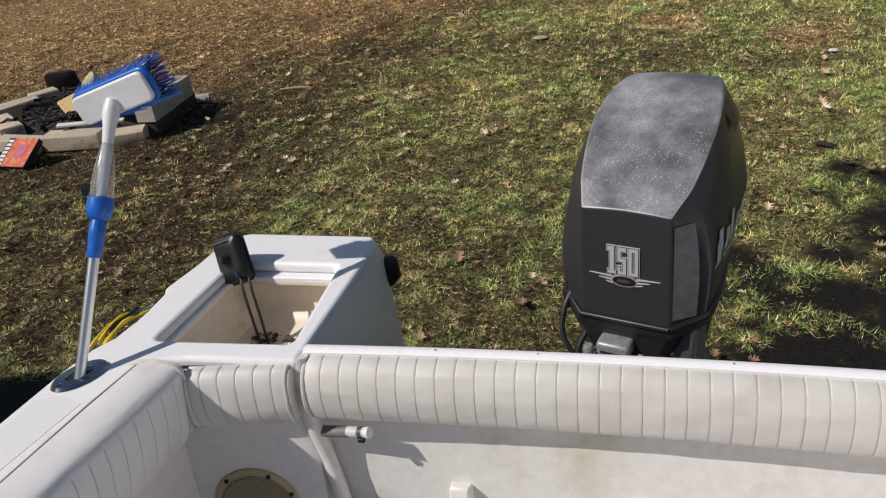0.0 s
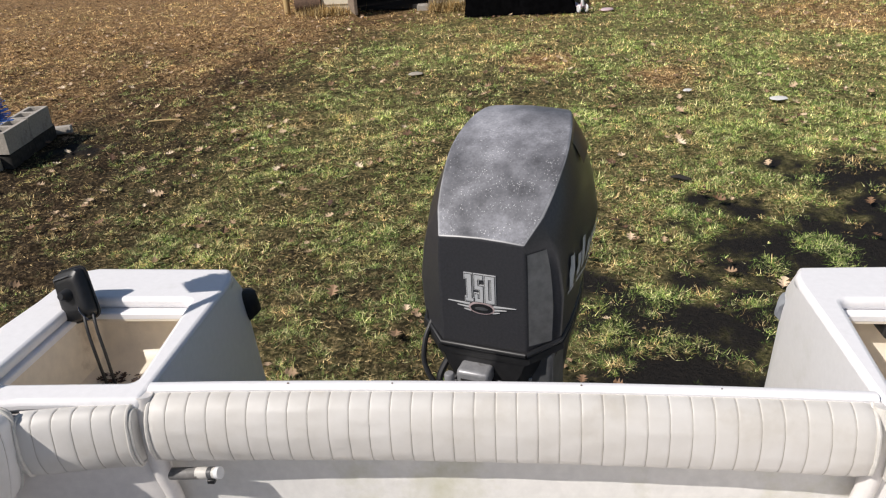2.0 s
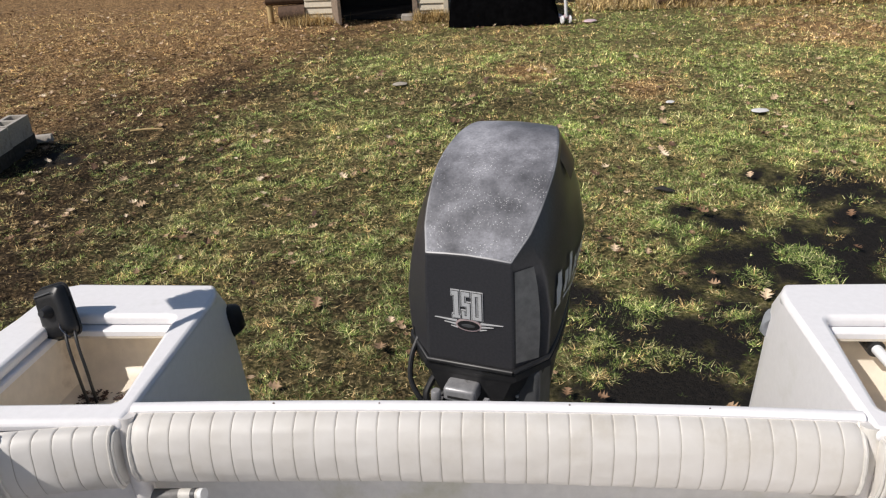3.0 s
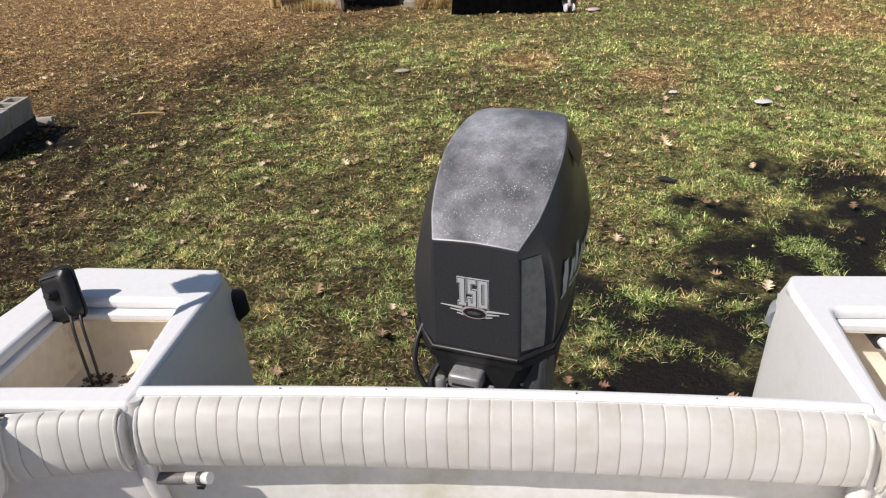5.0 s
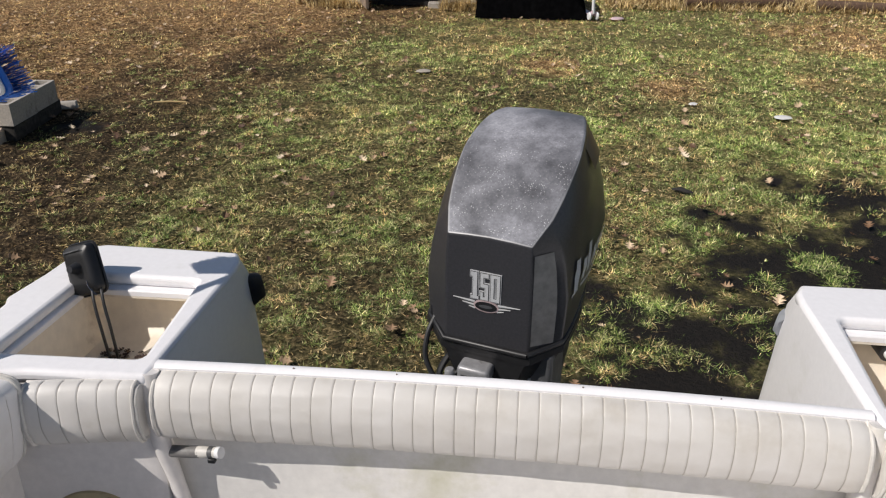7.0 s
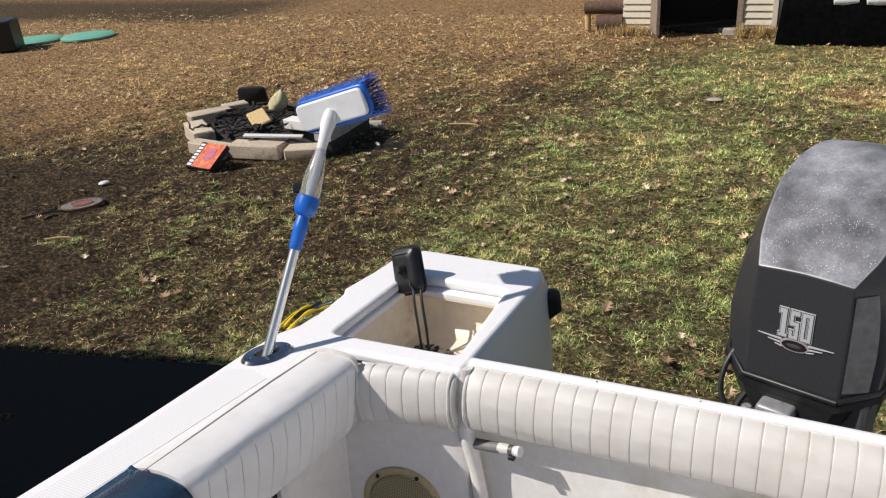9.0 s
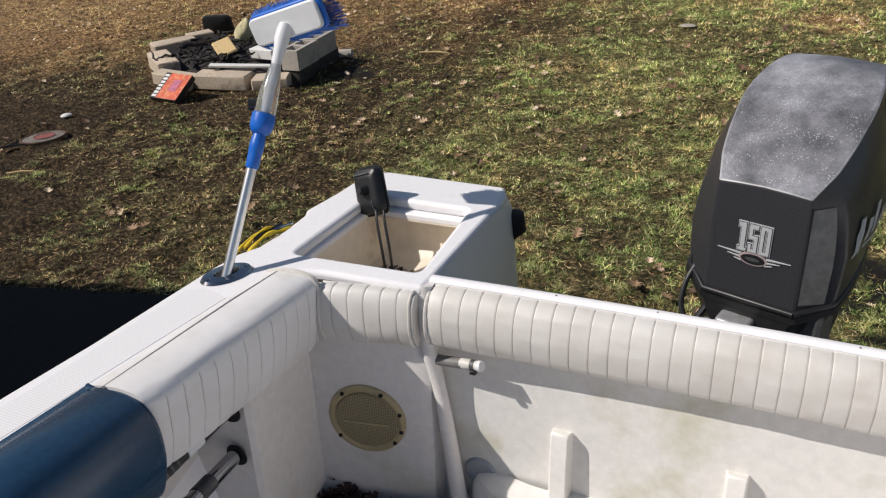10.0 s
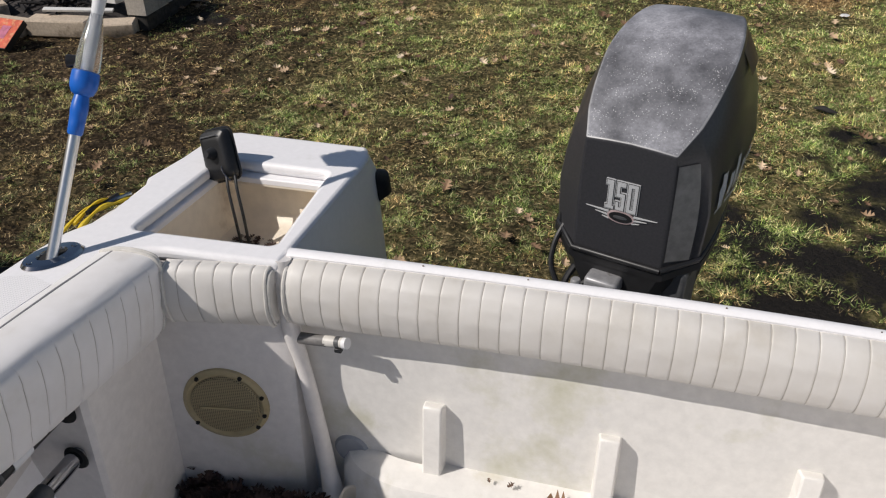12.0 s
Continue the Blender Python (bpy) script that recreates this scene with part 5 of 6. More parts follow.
def build_rods():
    specs = (("fishing_rod", (-1.004, -0.34, -0.2), (-0.955, -0.8, -0.16), 0.012, M_BLACKP, "dark fishing rod butt lying in the side rack"),
             ("fishing_rod", (-1.006, -0.34, -0.318), (-0.95, -0.78, -0.26), 0.017, M_CHROME, "chrome tube lying in the side rack"))
    for name, a, b, r, mat, lab in specs:
        a, b = on_boat(*a), on_boat(*b)
        ob = holder(name, Matrix.Translation(a))
        tagged(ob, lab, "fishing rod", group="rods in the side rack")
        d = b - a
        part("shaft", tube([d * 0.0, d], r, 14), mat, ob)
        part("ferrule", tube([d * 0.25, d * 0.3, d * 0.31, d * 0.36], [r * 1.12] * 4, 14), M_WHITEP if mat is M_BLACKP else M_GREYMETAL, ob)
        for k in range(10):
            part("grip_ring", tube([d * (0.42 + k * 0.04), d * (0.435 + k * 0.04)], r * 1.05, 12), M_GREYMETAL, ob)


build_rods()


def build_cup():
    p = on_boat(-0.515, -0.085, -0.684)
    ob = holder("plastic_cup", Matrix.Translation(p))
    tagged(ob, "beige plastic cup on the dirty cockpit floor", "cup")
    rows = []
    for z, k in ((0.0, 0.0), (0.0, 0.8), (0.1, 1.0), (0.103, 1.04), (0.103, 0.94), (0.01, 0.76), (0.01, 0.0)):
        out = rounded([(-0.062, -0.045), (0.062, -0.045), (0.062, 0.045), (-0.062, 0.045)], 0.024)
        rows.append([(x * k, y * k, z) for x, y in out + out[:1]])
    part("body", sheet(rows), M_BIN, ob)


build_cup()


def build_debris():
    rng = random.Random(3)
    bm = bmesh.new()
    for _ in range(950):
        x, y = rng.gauss(-0.85, 0.14), -0.05 - abs(rng.gauss(0, 0.07))
        if not -0.96 < x < -0.58:
            continue
        q = on_boat(x, y - 0.03, -0.68 + rng.random() * (0.1 + 0.11 * max(0.0, noise.noise((x * 14, 3.0, y * 6)))) * max(0, 1 + y / 0.2))
        leaf_bm(bm, q, rng.uniform(0.02, 0.05), rng.uniform(0, 6.28), rng)
    for _ in range(130):
        x, y = rng.uniform(-0.74, -0.5), -0.03 - abs(rng.gauss(0, 0.05))
        leaf_bm(bm, on_boat(x, y, -0.675 + rng.random() * 0.02), rng.uniform(0.012, 0.035), rng.uniform(0, 6.28), rng)
    tagged(part("rotten_leaves", bm, M_DARKLEAF, smooth=False), "clump of wet dark rotten leaves on the cockpit floor", "leaves", kind="stuff")
    bm = bmesh.new()
    for x, y, z, s in ((-0.09, -0.05, -0.5, 0.05), (-0.05, -0.06, -0.498, 0.04), (-0.2, -0.02, -0.506, 0.018), (-0.25, -0.02, -0.507, 0.012)):
        leaf_bm(bm, on_boat(x, y, z), s, rng.uniform(0, 6.28), rng)
    tagged(part("dry_leaves", bm, M_LEAF, smooth=False), "few dry brown leaves on the transom ledge", "leaves", kind="stuff")
    bm = bmesh.new()
    for _ in range(150):
        x, y = max(-0.98, min(-0.77, rng.gauss(-0.92, 0.05))), max(0.06, min(0.31, rng.gauss(0.25, 0.04)))
        leaf_bm(bm, on_boat(x, y, -0.18), rng.uniform(0.006, 0.024), rng.uniform(0, 6.28), rng)
    low = on_boat(-0.9, 0.2, -0.181).z
    for v in bm.verts:
        v.co.z = low + 0.3 * (v.co.z - low)
    tagged(part("bin_dirt", bm, M_DARKLEAF, smooth=False), "dark dirt and leaf scraps in the bin", "dirt", kind="stuff")


build_debris()


# ---------------------------------------------------------------- fire pit
def block_bm(l, w, h, rough, rng):
    bm = box((-l / 2, -w / 2, 0), (l / 2, w / 2, h))
    bmesh.ops.bevel(bm, geom=list(bm.edges), offset=0.012, segments=1, affect="EDGES")
    for v in bm.verts:
        v.co += Vector((rng.uniform(-1, 1), rng.uniform(-1, 1), rng.uniform(-1, 0.3))) * rough
    return bm


def build_pit():
    rng = random.Random(8)
    # x, y, turn, length, width, height, material, label
    ring = ((-6.1, 6.86, -38, 0.62, 0.22, 0.17, M_TANBLOCK, "weathered tan concrete block of the fire ring"),
            (-6.44, 7.44, 56, 0.48, 0.2, 0.17, M_TANBLOCK, "weathered tan concrete block of the fire ring"),
            (-6.4, 7.85, 60, 0.3, 0.16, 0.15, M_TANBLOCK, "small broken block of the fire ring"),
            (-5.66, 6.5, -8, 0.52, 0.16, 0.13, M_TANBLOCK, "tan concrete block behind the starter box"),
            (-5.1, 6.55, 5, 0.58, 0.19, 0.15, M_TANBLOCK, "long tan concrete block of the fire ring"),
            (-4.6, 6.63, 18, 0.36, 0.19, 0.13, M_TANBLOCK, "tan concrete block at the corner of the fire ring"),
            # the next two take a dark colour for the shade under the cinder blocks
            (-4.47, 6.98, 92, 0.42, 0.19, 0.145, M_SOOT_SHADE, "sooty concrete block, darkened for the shade under a cinder block"),
            (-4.5, 7.42, 94, 0.42, 0.19, 0.145, M_SOOT_SHADE, "sooty concrete block, darkened for the shade under a cinder block"),
            (-5.0, 7.8, -20, 0.42, 0.18, 0.13, M_SOOT_SHADE, "soot-blackened concrete block of the fire ring"),
            (-5.55, 7.95, -4, 0.42, 0.18, 0.13, M_SOOT_SHADE, "soot-blackened concrete block of the fire ring"))
    for x, y, a, l, w, h, mat, lab in ring:
        ob = part("concrete_block", block_bm(l, w, h, 0.006, rng), mat)
        ob.matrix_world = pose(x, y, -0.012, rng.uniform(-2, 2), rng.uniform(-2, 2), a)
        tagged(ob, lab, "concrete block", group="fire ring")
    holes = [rounded([(-0.165, -0.062), (-0.02, -0.062), (-0.02, 0.062), (-0.165, 0.062)], 0.02), rounded([(0.02, -0.062), (0.165, -0.062), (0.165, 0.062), (0.02, 0.062)], 0.02)]
    for x, y, a, tilt in ((-4.455, 6.955, 91, 0), (-4.475, 7.355, 93, 1)):
        ob = holder("cinder_block", pose(x, y, 0.135, 0, tilt, a))
        tagged(ob, "grey hollow cinder block on top of the fire ring", "cinder block", group="cinder blocks")
        part("block_body", plate([(-0.195, -0.095), (0.195, -0.095), (0.195, 0.095), (-0.195, 0.095)], holes, 0.195, 0.0), M_CONC, ob, bevel=0.005)
    ob = part("brick_fragment", block_bm(0.2, 0.1, 0.07, 0.008, rng), M_CONC)
    ob.matrix_world = pose(-4.42, 7.72, 0, 0, 0, 20)
    tagged(ob, "pale broken brick beside the cinder blocks", "brick")
    # ash, charred sticks and rubbish inside
    bm = bmesh.new()
    rows = [[(-5.55 + r * math.cos(t), 7.25 + 0.9 * r * math.sin(t), max(0.0, 0.13 * (1 - (r / 0.78) ** 2)) + 0.025 * noise.noise((r * 6, t * 3, 1))) for t in (2 * math.pi * k / 40 for k in range(41))] for r in (0.0, 0.15, 0.3, 0.45, 0.6, 0.75, 0.85)]
    tagged(part("ash_heap", sheet(rows), M_ASH), "black ash and embers inside the fire ring", "ash", kind="stuff")
    for k in range(110):
        x, y, a, l = -5.6 + rng.uniform(-0.55, 0.55), 7.25 + rng.uniform(-0.5, 0.55), rng.uniform(0, 180), rng.uniform(0.08, 0.3)
        r = rng.uniform(0.008, 0.024)
        bm = tube([(-l / 2, rng.uniform(-0.02, 0.02), 0), (-l / 6, 0.01, rng.uniform(0, 0.03)), (l / 6, -0.012, 0.004), (l / 2, rng.uniform(-0.02, 0.02), 0.01)], [r * q for q in (0.5, 1.0, 0.75, 0.3)], 5)
        ob = part("charred_stick", bm, M_ASH if k % 5 == 0 else M_CHAR, smooth=False)
        ob.matrix_world = pose(x, y, 0.1 + rng.uniform(0, 0.09), 0, rng.uniform(-16, 16), a)
        tagged(ob, "charred black stick in the fire ring", "stick", group="charred sticks")
    ob = part("wood_offcut", block_bm(0.42, 0.2, 0.03, 0.003, rng), M_CUTWOOD)
    ob.matrix_world = pose(-5.48, 7.12, 0.2, 14, 6, -42)
    tagged(ob, "pale yellow cut wood board on the ashes", "board")
    ob = part("foam_lump", lathe([(0, 0.14), (0.03, 0.135), (0.06, 0.125), (0.09, 0.1), (0.11, 0.07), (0.125, 0.04), (0.11, 0.015), (0.08, 0.0), (0, 0)], 20), M_FOAM)
    for v in ob.data.vertices:
        v.co += 0.045 * Vector(noise.noise_vector(v.co * 11)) + 0.018 * Vector(noise.noise_vector(v.co * 34))
    ob.matrix_world = pose(-5.64, 7.66, 0.13, 10, 14, 30) @ Matrix.Diagonal((0.85, 0.95, 1.6, 1))
    tagged(ob, "crumpled pale yellow foam lump", "foam")
    ob = part("carton", box((-0.18, -0.07, 0), (0.18, 0.07, 0.1)), M_CARD, bevel=0.006)
    ob.matrix_world = pose(-4.95, 7.1, 0.14, 4, -4, -18)
    tagged(ob, "white cardboard carton at the fire ring", "carton")
    ob = part("plank", box((-0.3, -0.035, 0), (0.3, 0.035, 0.02)), M_CARD, bevel=0.003)
    ob.matrix_world = pose(-5.0, 6.7, 0.16, 3, 4, 22)
    tagged(ob, "weathered whitish plank on the blocks", "plank")
    rows = []
    for y, k in ((-0.03, 0.0), (-0.03, 0.8), (-0.02, 1.0), (0.02, 1.0), (0.03, 0.8), (0.03, 0.0)):
        out = rounded([(-0.19, 0.0), (0.19, 0.0), (0.17, 0.24), (-0.17, 0.24)], 0.06)
        rows.append([(x * k, y, 0.12 + (z - 0.12) * k) for x, z in out + out[:1]])
    ob = part("black_cushion", sheet(rows), M_RUBBER)
    ob.matrix_world = pose(-6.38, 8.2, 0.02, 12, 0, 18)
    tagged(ob, "black padded cushion standing behind the fire ring", "cushion")
    # fire starter carton
    ob = holder("starter_box", pose(-5.405, 6.18, 0.05, 30, 0, -6))
    tagged(ob, "orange and black fire starter box leaning on the ring", "box")
    part("box_body", box((-0.17, -0.16, 0.02), (0.17, 0.16, 0.075)), M_BLACKP, ob, bevel=0.004)
    part("orange_label", box((-0.09, -0.155, 0.0752), (0.168, 0.155, 0.078)), M_ORANGE, ob, "orange flame print")
    part("purple_label", box((-0.0, -0.06, 0.0781), (0.09, 0.08, 0.0795)), M_PURPLE, ob)
    for k in range(7):
        part("lettering_bar", box((-0.155, -0.145 + k * 0.042, 0.0752), (-0.1, -0.117 + k * 0.042, 0.078)), M_CARD, ob)


build_pit()


# ---------------------------------------------------------------- loose things on the lawn
def build_racket():
    a, b = Vector((-6.09, 4.53, 0.02)), Vector((-5.82, 5.18, 0.025))
    ob = holder("tennis_racket", pose(a.x, a.y, 0.012, 0, 3, math.degrees(math.atan2(b.y - a.y, b.x - a.x))))
    tagged(ob, "old tennis racket with pinkish strings lying in the grass", "racket")
    ring = [(0.51 + 0.185 * math.cos(t), 0.14 * math.sin(t), 0.01) for t in (2 * math.pi * k / 36 for k in range(37))]
    part("racket_frame", tube(ring, 0.011, 8), M_LOG, ob, "dark frame")
    part("handle", tube([(0, 0, 0.012), (0.18, 0, 0.012), (0.2, 0, 0.012)], [0.016, 0.015, 0.011], 8), M_LOG, ob, "dark brown handle grip")
    for s in (-1, 1):
        part("throat", tube([(0.19, 0, 0.011), (0.28, s * 0.025, 0.011), (0.36, s * 0.075, 0.01)], 0.009, 8), M_BLACKP, ob)
    for k in range(-6, 7):
        y = k * 0.019
        h = 0.172 * math.sqrt(max(0, 1 - (y / 0.128) ** 2))
        part("string", tube([(0.51 - h, y, 0.011), (0.51 + h, y, 0.011)], 0.0022, 5), M_STRING, ob)
    for k in range(-8, 9):
        x = k * 0.02
        h = 0.127 * math.sqrt(max(0, 1 - (x / 0.172) ** 2))
        part("string", tube([(0.51 + x, -h, 0.013), (0.51 + x, h, 0.013)], 0.0022, 5), M_STRING, ob)
    part("painted_mark", oval(0, 0, 0.09, 0.07, 0), M_RED, ob, "faded red mark").matrix_local = pose(0.52, 0, 0.018, 90, 0, 0)


build_racket()


def scrap(name, x, y, size, mat, label, cat, turn=20, flat=0.3):
    rng = random.Random(int(x * 100) + 7)
    bm = bmesh.new()
    bmesh.ops.create_icosphere(bm, subdivisions=2, radius=size)
    for v in bm.verts:
        v.co += Vector(noise.noise_vector(v.co * (2.2 / size))) * size * 0.28
        v.co.z *= flat
        v.co.x *= 1.3
    ob = part(name, bm, mat)
    ob.matrix_world = pose(x, y, size * 0.2, 0, 0, turn)
    return tagged(ob, label, cat)


scrap("paper_scrap", 2.525, 8.146, 0.065, M_CARD, "crumpled white paper scrap on the grass", "paper", 20, 0.12)
scrap("paper_scrap", 1.747, 8.518, 0.04, M_CARD, "small white paper scrap on the grass", "paper", 60, 0.15)
scrap("stone", -1.099, 9.462, 0.065, M_STONE, "flat pale stone in the lawn", "stone", 20, 0.2)
scrap("dead_leaf", -6.1, 5.47, 0.04, M_CARD, "crumpled pale dead leaf on bare soil", "leaf", 70, 0.45)
for x, y, l, a, mat in ((-3.473, 7.97, 0.32, 8, M_CUTWOOD), (-5.41, 4.32, 0.2, 30, M_CUTWOOD)):
    ob = part("stick", tube([(-l / 2, 0, 0.01), (0, 0.006, 0.014), (l / 2, 0, 0.01)], [0.008, 0.009, 0.006], 7), mat)
    ob.matrix_world = pose(x, y, 0.01, 0, 0, a)
    tagged(ob, "pale dry stick lying on the lawn", "stick")
ob = part("bark_piece", tube([(-0.08, 0, 0.012), (-0.02, 0.008, 0.02), (0.03, -0.006, 0.018), (0.08, 0.004, 0.012)], [0.008, 0.02, 0.017, 0.006], 8, flat=0.6), M_CHAR)
ob.matrix_world = pose(1.27, 6.22, 0, 0, 0, -25)
tagged(ob, "dark piece of bark on the grass", "bark")


# ---------------------------------------------------------------- shed and far things
def build_shed():
    ob = holder("shed", pose(0, 13.42, 0))
    tagged(ob, "cream lap-sided garden shed with open double door", "shed")
    lap = 0.103
    for name, x0, x1 in (("left", -3.04, -2.6), ("right", -1.26, -0.82)):
        core = part("wall", box((x0, 0.03, 0.0), (x1, 0.1, 2.3)), M_SIDING, ob, "cream lap siding")
        for k in range(22):
            bm = bmesh.new()
            z = 0.02 + k * lap
            v = [bm.verts.new(p) for p in ((x0, 0.0, z), (x1, 0.0, z), (x1, 0.024, z + lap), (x0, 0.024, z + lap), (x0, 0.03, z), (x1, 0.03, z))]
            bm.faces.new((v[0], v[1], v[2], v[3]))
            bm.faces.new((v[1], v[0], v[4], v[5]))
            part("siding_board", bm, M_SIDING, core, smooth=False)
    part("corner_trim", box((-0.83, -0.012, 0.0), (-0.755, 0.06, 2.3)), M_SIDING, ob, "cream corner trim")
    part("wall", box((-0.83, 0.06, 0.0), (-0.77, 3.0, 2.3)), M_SIDING, ob, "side wall")
    part("wall", box((-3.04, 0.1, 0.0), (-2.98, 3.0, 2.3)), M_SIDING, ob, "side wall")
    part("wall", box((-3.04, 3.0, 0.0), (-0.77, 3.06, 2.3)), M_SIDING, ob, "back wall")
    part("lintel", box((-2.6, 0.02, 2.0), (-1.26, 0.1, 2.3)), M_SIDING, ob)
    # floor and panels near black, to paint the shade behind the open door
    part("shed_floor", box((-2.98, 0.05, 0.0), (-0.83, 3.0, 0.06)), M_SHED_SHADE, ob)
    part("shade_panel", box((-2.97, 2.9, 0.06), (-0.84, 2.99, 2.3)), M_SHED_SHADE, ob)
    part("shade_panel", box((-2.6, 0.9, 0.06), (-1.3, 0.95, 1.7)), M_SHED_SHADE, ob)
    bm = bmesh.new()
    v = [bm.verts.new(p) for p in ((-3.2, -0.2, 2.28), (-0.6, -0.2, 2.28), (-0.6, 3.2, 2.28), (-3.2, 3.2, 2.28), (-3.2, 1.5, 3.0), (-0.6, 1.5, 3.0))]
    for f in ((0, 1, 5, 4), (2, 3, 4, 5), (0, 4, 3), (1, 2, 5), (0, 3, 2, 1)):
        bm.faces.new([v[i] for i in f])
    part("roof", bm, M_DOORWOOD, ob, "grey shed roof", smooth=False)
    for x, w, turn in ((-2.58, 0.5, -68), (-1.29, 0.42, -95)):
        d = part("door", box((0, -0.02, 0.03), (w, 0.02, 1.95)), M_DOORWOOD, ob, "weathered wooden door leaf, open")
        d.matrix_local = pose(x, 0.0, 0, 0, 0, turn) if turn > -90 else pose(x, 0.05, 0, 0, 0, 95)
        for k in range(4):
            p = part("batten", box((w * k / 4 + 0.005, -0.028, 0.05), (w * (k + 1) / 4 - 0.005, -0.02, 1.93)), M_DOORWOOD, d)
    part("door_jamb", box((-1.32, -0.02, 0.0), (-1.24, 0.05, 2.0)), M_DOORWOOD, ob, "grey door jamb")
    part("sill_block", box((-1.5, -0.1, -0.02), (-1.3, 0.06, 0.07)), M_CONC, ob, "pale concrete sill block", bevel=0.01)


build_shed()


def build_far():
    # log bench by the shed
    ob = holder("log_bench", pose(-3.35, 13.5, 0, 0, 0, 5))
    tagged(ob, "rough log bench beside the shed", "bench")
    part("seat_log", tube([(-0.32, 0, 0.36), (0.0, 0.01, 0.37), (0.32, 0, 0.365)], [0.1, 0.11, 0.1], 12), M_LOG, ob)
    part("leg_log", tube([(-0.27, 0, -0.02), (-0.27, 0, 0.3)], [0.05, 0.05], 10), M_CUTWOOD, ob, "pale end post")
    part("leg_log", tube([(-0.12, -0.03, 0.13), (0.3, -0.03, 0.14)], [0.12, 0.13], 12), M_LOG, ob)
    # dark tarp-covered heap
    rng = random.Random(2)
    rows = []
    for j in range(13):
        t = j / 12 * math.pi
        rows.append([])
        for i in range(25):
            u = i / 24
            x = -0.72 + 1.66 * u
            prof = min(1, (u / 0.04)) ** 0.5 * min(1.0, (1 - u) / 0.3 + 0.001) ** 0.5
            y = 13.35 - 0.75 * math.cos(t)
            z = 0.85 * math.sin(t) ** 0.5 * prof
            rows[-1].append((x + 0.02 * noise.noise((x * 4, y * 4, z * 4)), y + 0.05 * noise.noise((x * 3, z * 4, 2.0)), z))
    bm = sheet(rows)
    tagged(part("tarp_cover", bm, M_TARP), "heap covered with a black tarp beside the shed", "tarp")
    for x in (0.12, 0.52):
        ob = part("white_bundle", lathe([(0, -0.16), (0.06, -0.15), (0.075, 0.0), (0.06, 0.15), (0, 0.16)], 12), M_WHITEP)
        ob.matrix_world = pose(x, 12.72, 0.58, 0, 90, 8)
        tagged(ob, "white plastic bundle lying on the black tarp", "bundle", group="bundles on the tarp")
    # child's scooter
    ob = holder("child_scooter", pose(1.02, 12.62, 0, 0, 0, 20))
    tagged(ob, "small white and pink child's scooter standing in the grass", "scooter")
    part("stem", tube([(0, 0, 0.1), (-0.02, 0.03, 0.62)], 0.025, 10), M_WHITEP, ob, "white stem")
    part("handlebar", tube([(-0.17, 0.02, 0.6), (0.13, 0.04, 0.62)], 0.018, 8), M_PINK, ob, "pink handlebar")
    part("fork", tube([(0.04, 0, 0.06), (0.0, 0, 0.2), (-0.04, 0, 0.06)], 0.016, 8), M_PINK, ob)
    part("deck", box((-0.06, 0.02, 0.06), (0.06, 0.42, 0.085)), M_PINK, ob, bevel=0.01)
    for x, y in ((0.06, 0.0), (-0.06, 0.0), (0.0, 0.45)):
        m = Matrix.Translation((x, y, 0.06)) @ Matrix.Rotation(radians(90), 4, "Y")
        part("wheel", lathe([(0, -0.015), (0.05, -0.015), (0.06, 0.0), (0.05, 0.015), (0, 0.015)], 16, m), M_WHITEP, ob)
    part("basket", box((-0.09, -0.1, 0.4), (0.05, -0.01, 0.5)), M_PINK, ob, bevel=0.02)
    scrap("toy", 1.38, 12.7, 0.08, M_PINK, "pale pink toy lying in the grass", "toy", 40)
    # green lids and a dark crate
    for x, y, r in ((-14.35, 11.65, 0.5), (-13.45, 12.15, 0.52)):
        ob = part("green_lid", lathe([(0, 0.075), (r * 0.6, 0.07), (r * 0.92, 0.05), (r, 0.03), (r, 0.0), (0, 0)], 28), M_GREEN)
        ob.matrix_world = pose(x, y, 0.0)
        tagged(ob, "round mint green plastic lid set in the lawn", "lid", group="green lids")
    ob = holder("dark_crate", pose(-14.1, 10.85, 0, 0, 0, 35))
    tagged(ob, "black plastic crate with a round white lamp", "crate")
    part("crate_body", box((-0.45, -0.3, 0), (0.2, 0.3, 0.55)), M_BLACKP, ob, bevel=0.03)
    part("round_lamp", lathe([(0, 0.03), (0.1, 0.025), (0.12, 0.0)], 20, Matrix.Translation((-0.2, -0.3, 0.4)) @ Matrix.Rotation(radians(90), 4, "X")), M_WHITEP, ob, "round white lamp")
    # dry weeds round the shed and along the far edge
    rows = []
    for _ in range(2600):
        x, y = max(-1.28, rng.gauss(-0.98, 0.17)), 13.33 - abs(rng.gauss(0, 0.11))
        rows.append((x, y, 0, rng.uniform(0.06, 0.2), 0.008, rng.uniform(0.15, 0.9), rng.uniform(0, 6.28)))
    for _ in range(1500):
        x, y = rng.gauss(-2.95, 0.2), 13.38 - abs(rng.gauss(0, 0.12))
        rows.append((x, y, 0, rng.uniform(0.06, 0.2), 0.008, rng.uniform(0.15, 0.9), rng.uniform(0, 6.28)))
    for _ in range(9000):
        x, y = rng.uniform(1.3, 9.0), 13.5 + abs(rng.gauss(0, 0.8))
        rows.append((x, y, 0, rng.uniform(0.06, 0.26), 0.012, rng.uniform(0.5, 1.4), rng.uniform(0, 6.28)))
    blades("dry_weeds", rows, M_STRAW, "tall dry straw weeds along the edge of the lawn", "weeds")


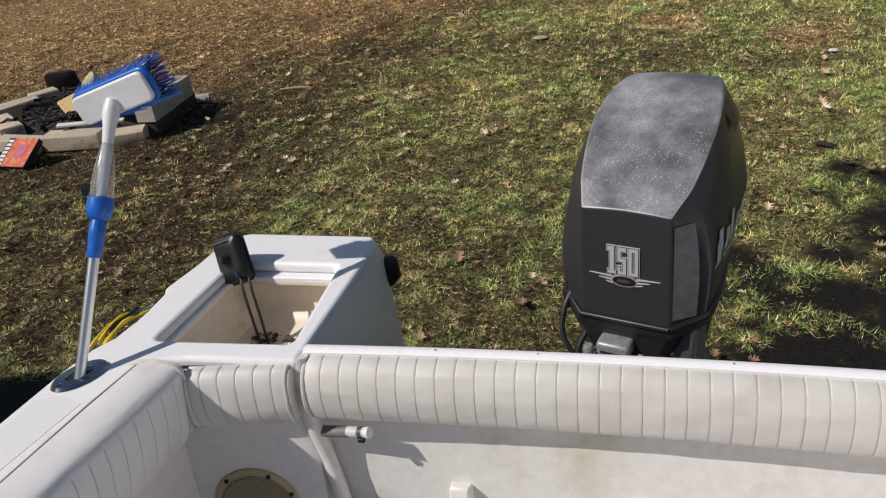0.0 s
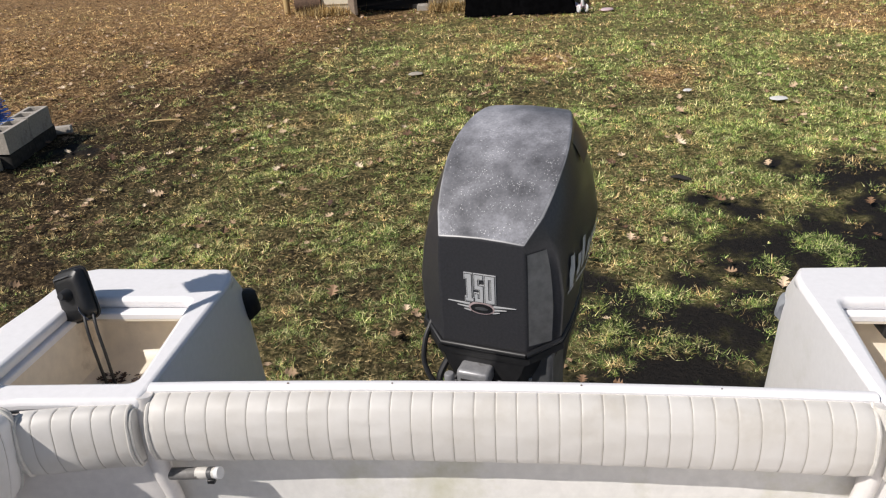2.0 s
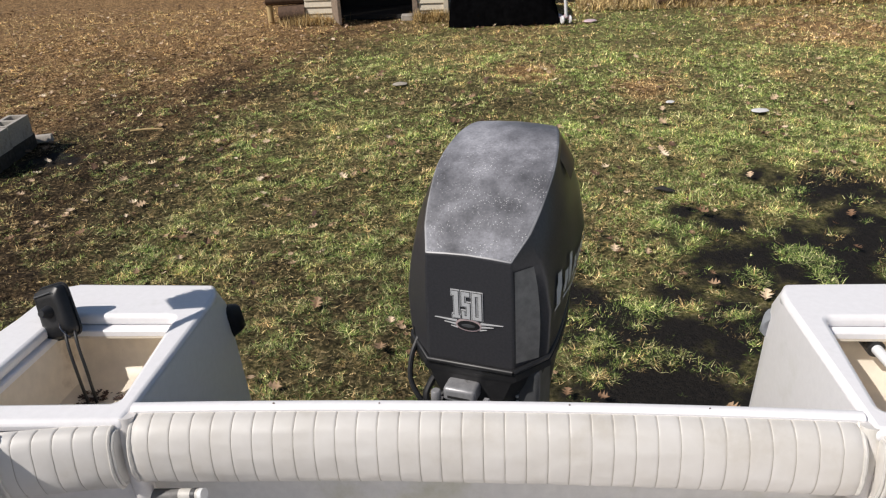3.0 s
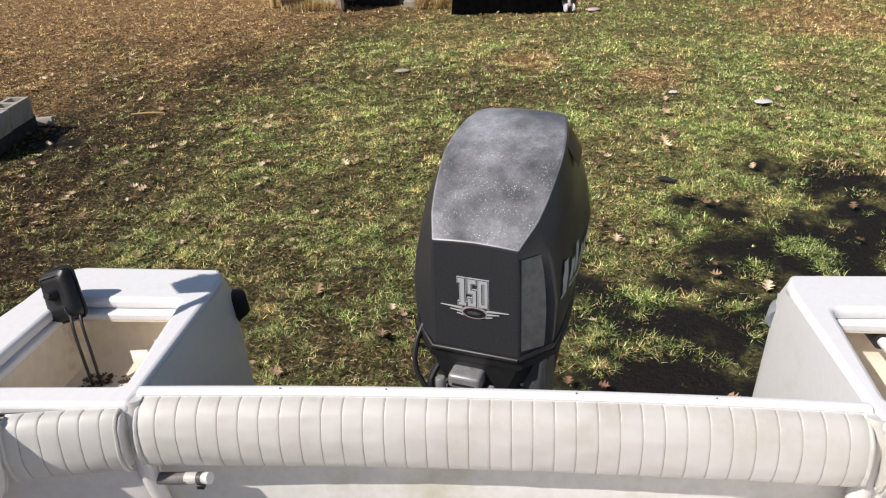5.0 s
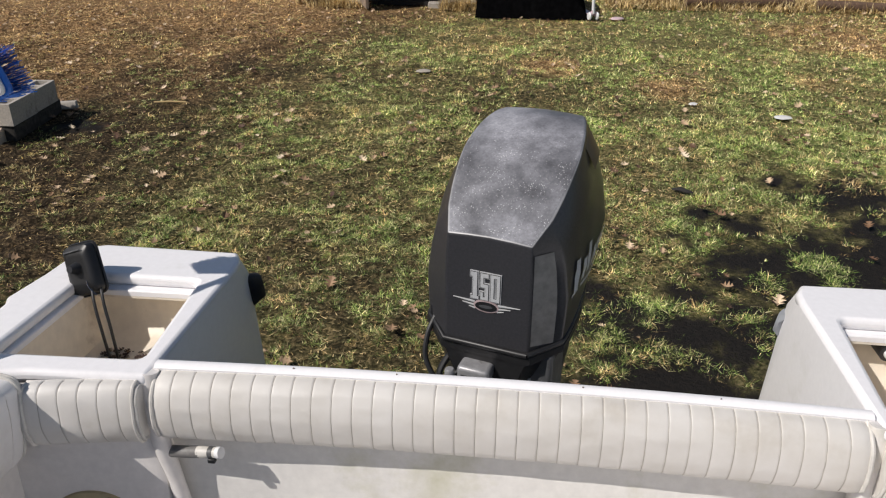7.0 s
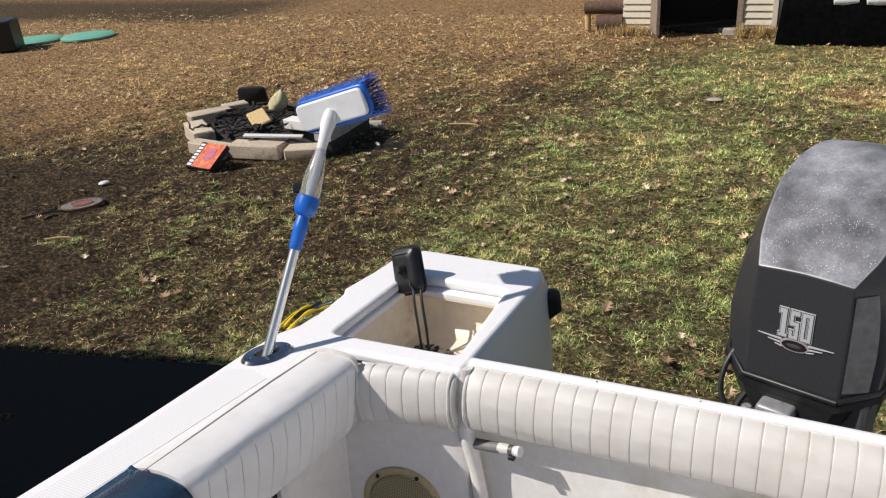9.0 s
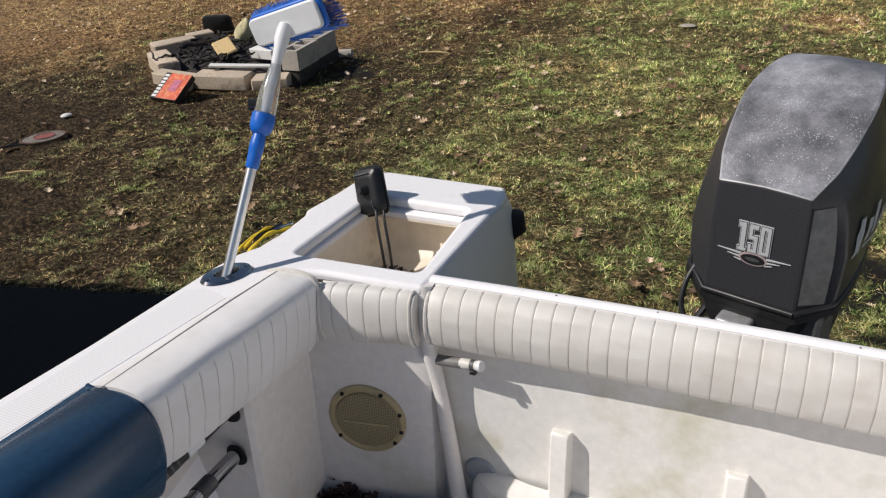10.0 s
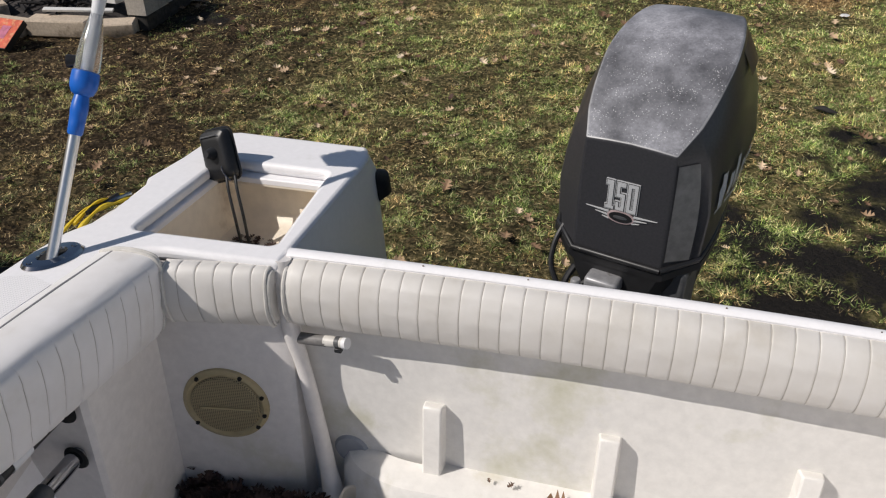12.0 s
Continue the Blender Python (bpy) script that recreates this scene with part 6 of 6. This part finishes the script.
def build_fence():
    """Brown board fence behind the lawn, with old logs and branches lying in front."""
    rng = random.Random(31)
    ob = holder("fence", pose(0, 15.3, 0))
    tagged(ob, "weathered reddish brown board fence behind the lawn", "fence")
    part("rail", box((1.2, 0.03, 1.2), (10.6, 0.07, 1.3)), M_FENCE, ob)
    for k in range(62):
        x = 1.25 + k * 0.15
        part("board", box((x, -0.012, 0.0), (x + 0.138, 0.012, 1.55 + rng.uniform(-0.03, 0.03))), M_FENCE, ob)
    for x, y, l, a, r in ((3.4, 13.95, 1.7, 6, 0.09), (5.3, 13.75, 1.5, -8, 0.075), (2.5, 14.3, 1.2, 14, 0.06), (6.6, 14.1, 1.4, 3, 0.1)):
        log = part("log", tube([(-l / 2, 0, r), (-l / 6, 0.02, r * 1.05), (l / 5, -0.02, r), (l / 2, 0.01, r * 0.9)], [r, r * 1.05, r, r * 0.85], 10), M_LOG)
        log.matrix_world = pose(x, y, -0.01, 0, 0, a)
        tagged(log, "old brown log lying in the dry weeds", "log", group="logs by the fence")


build_fence()
build_far()
build_leaves()
build_grass()
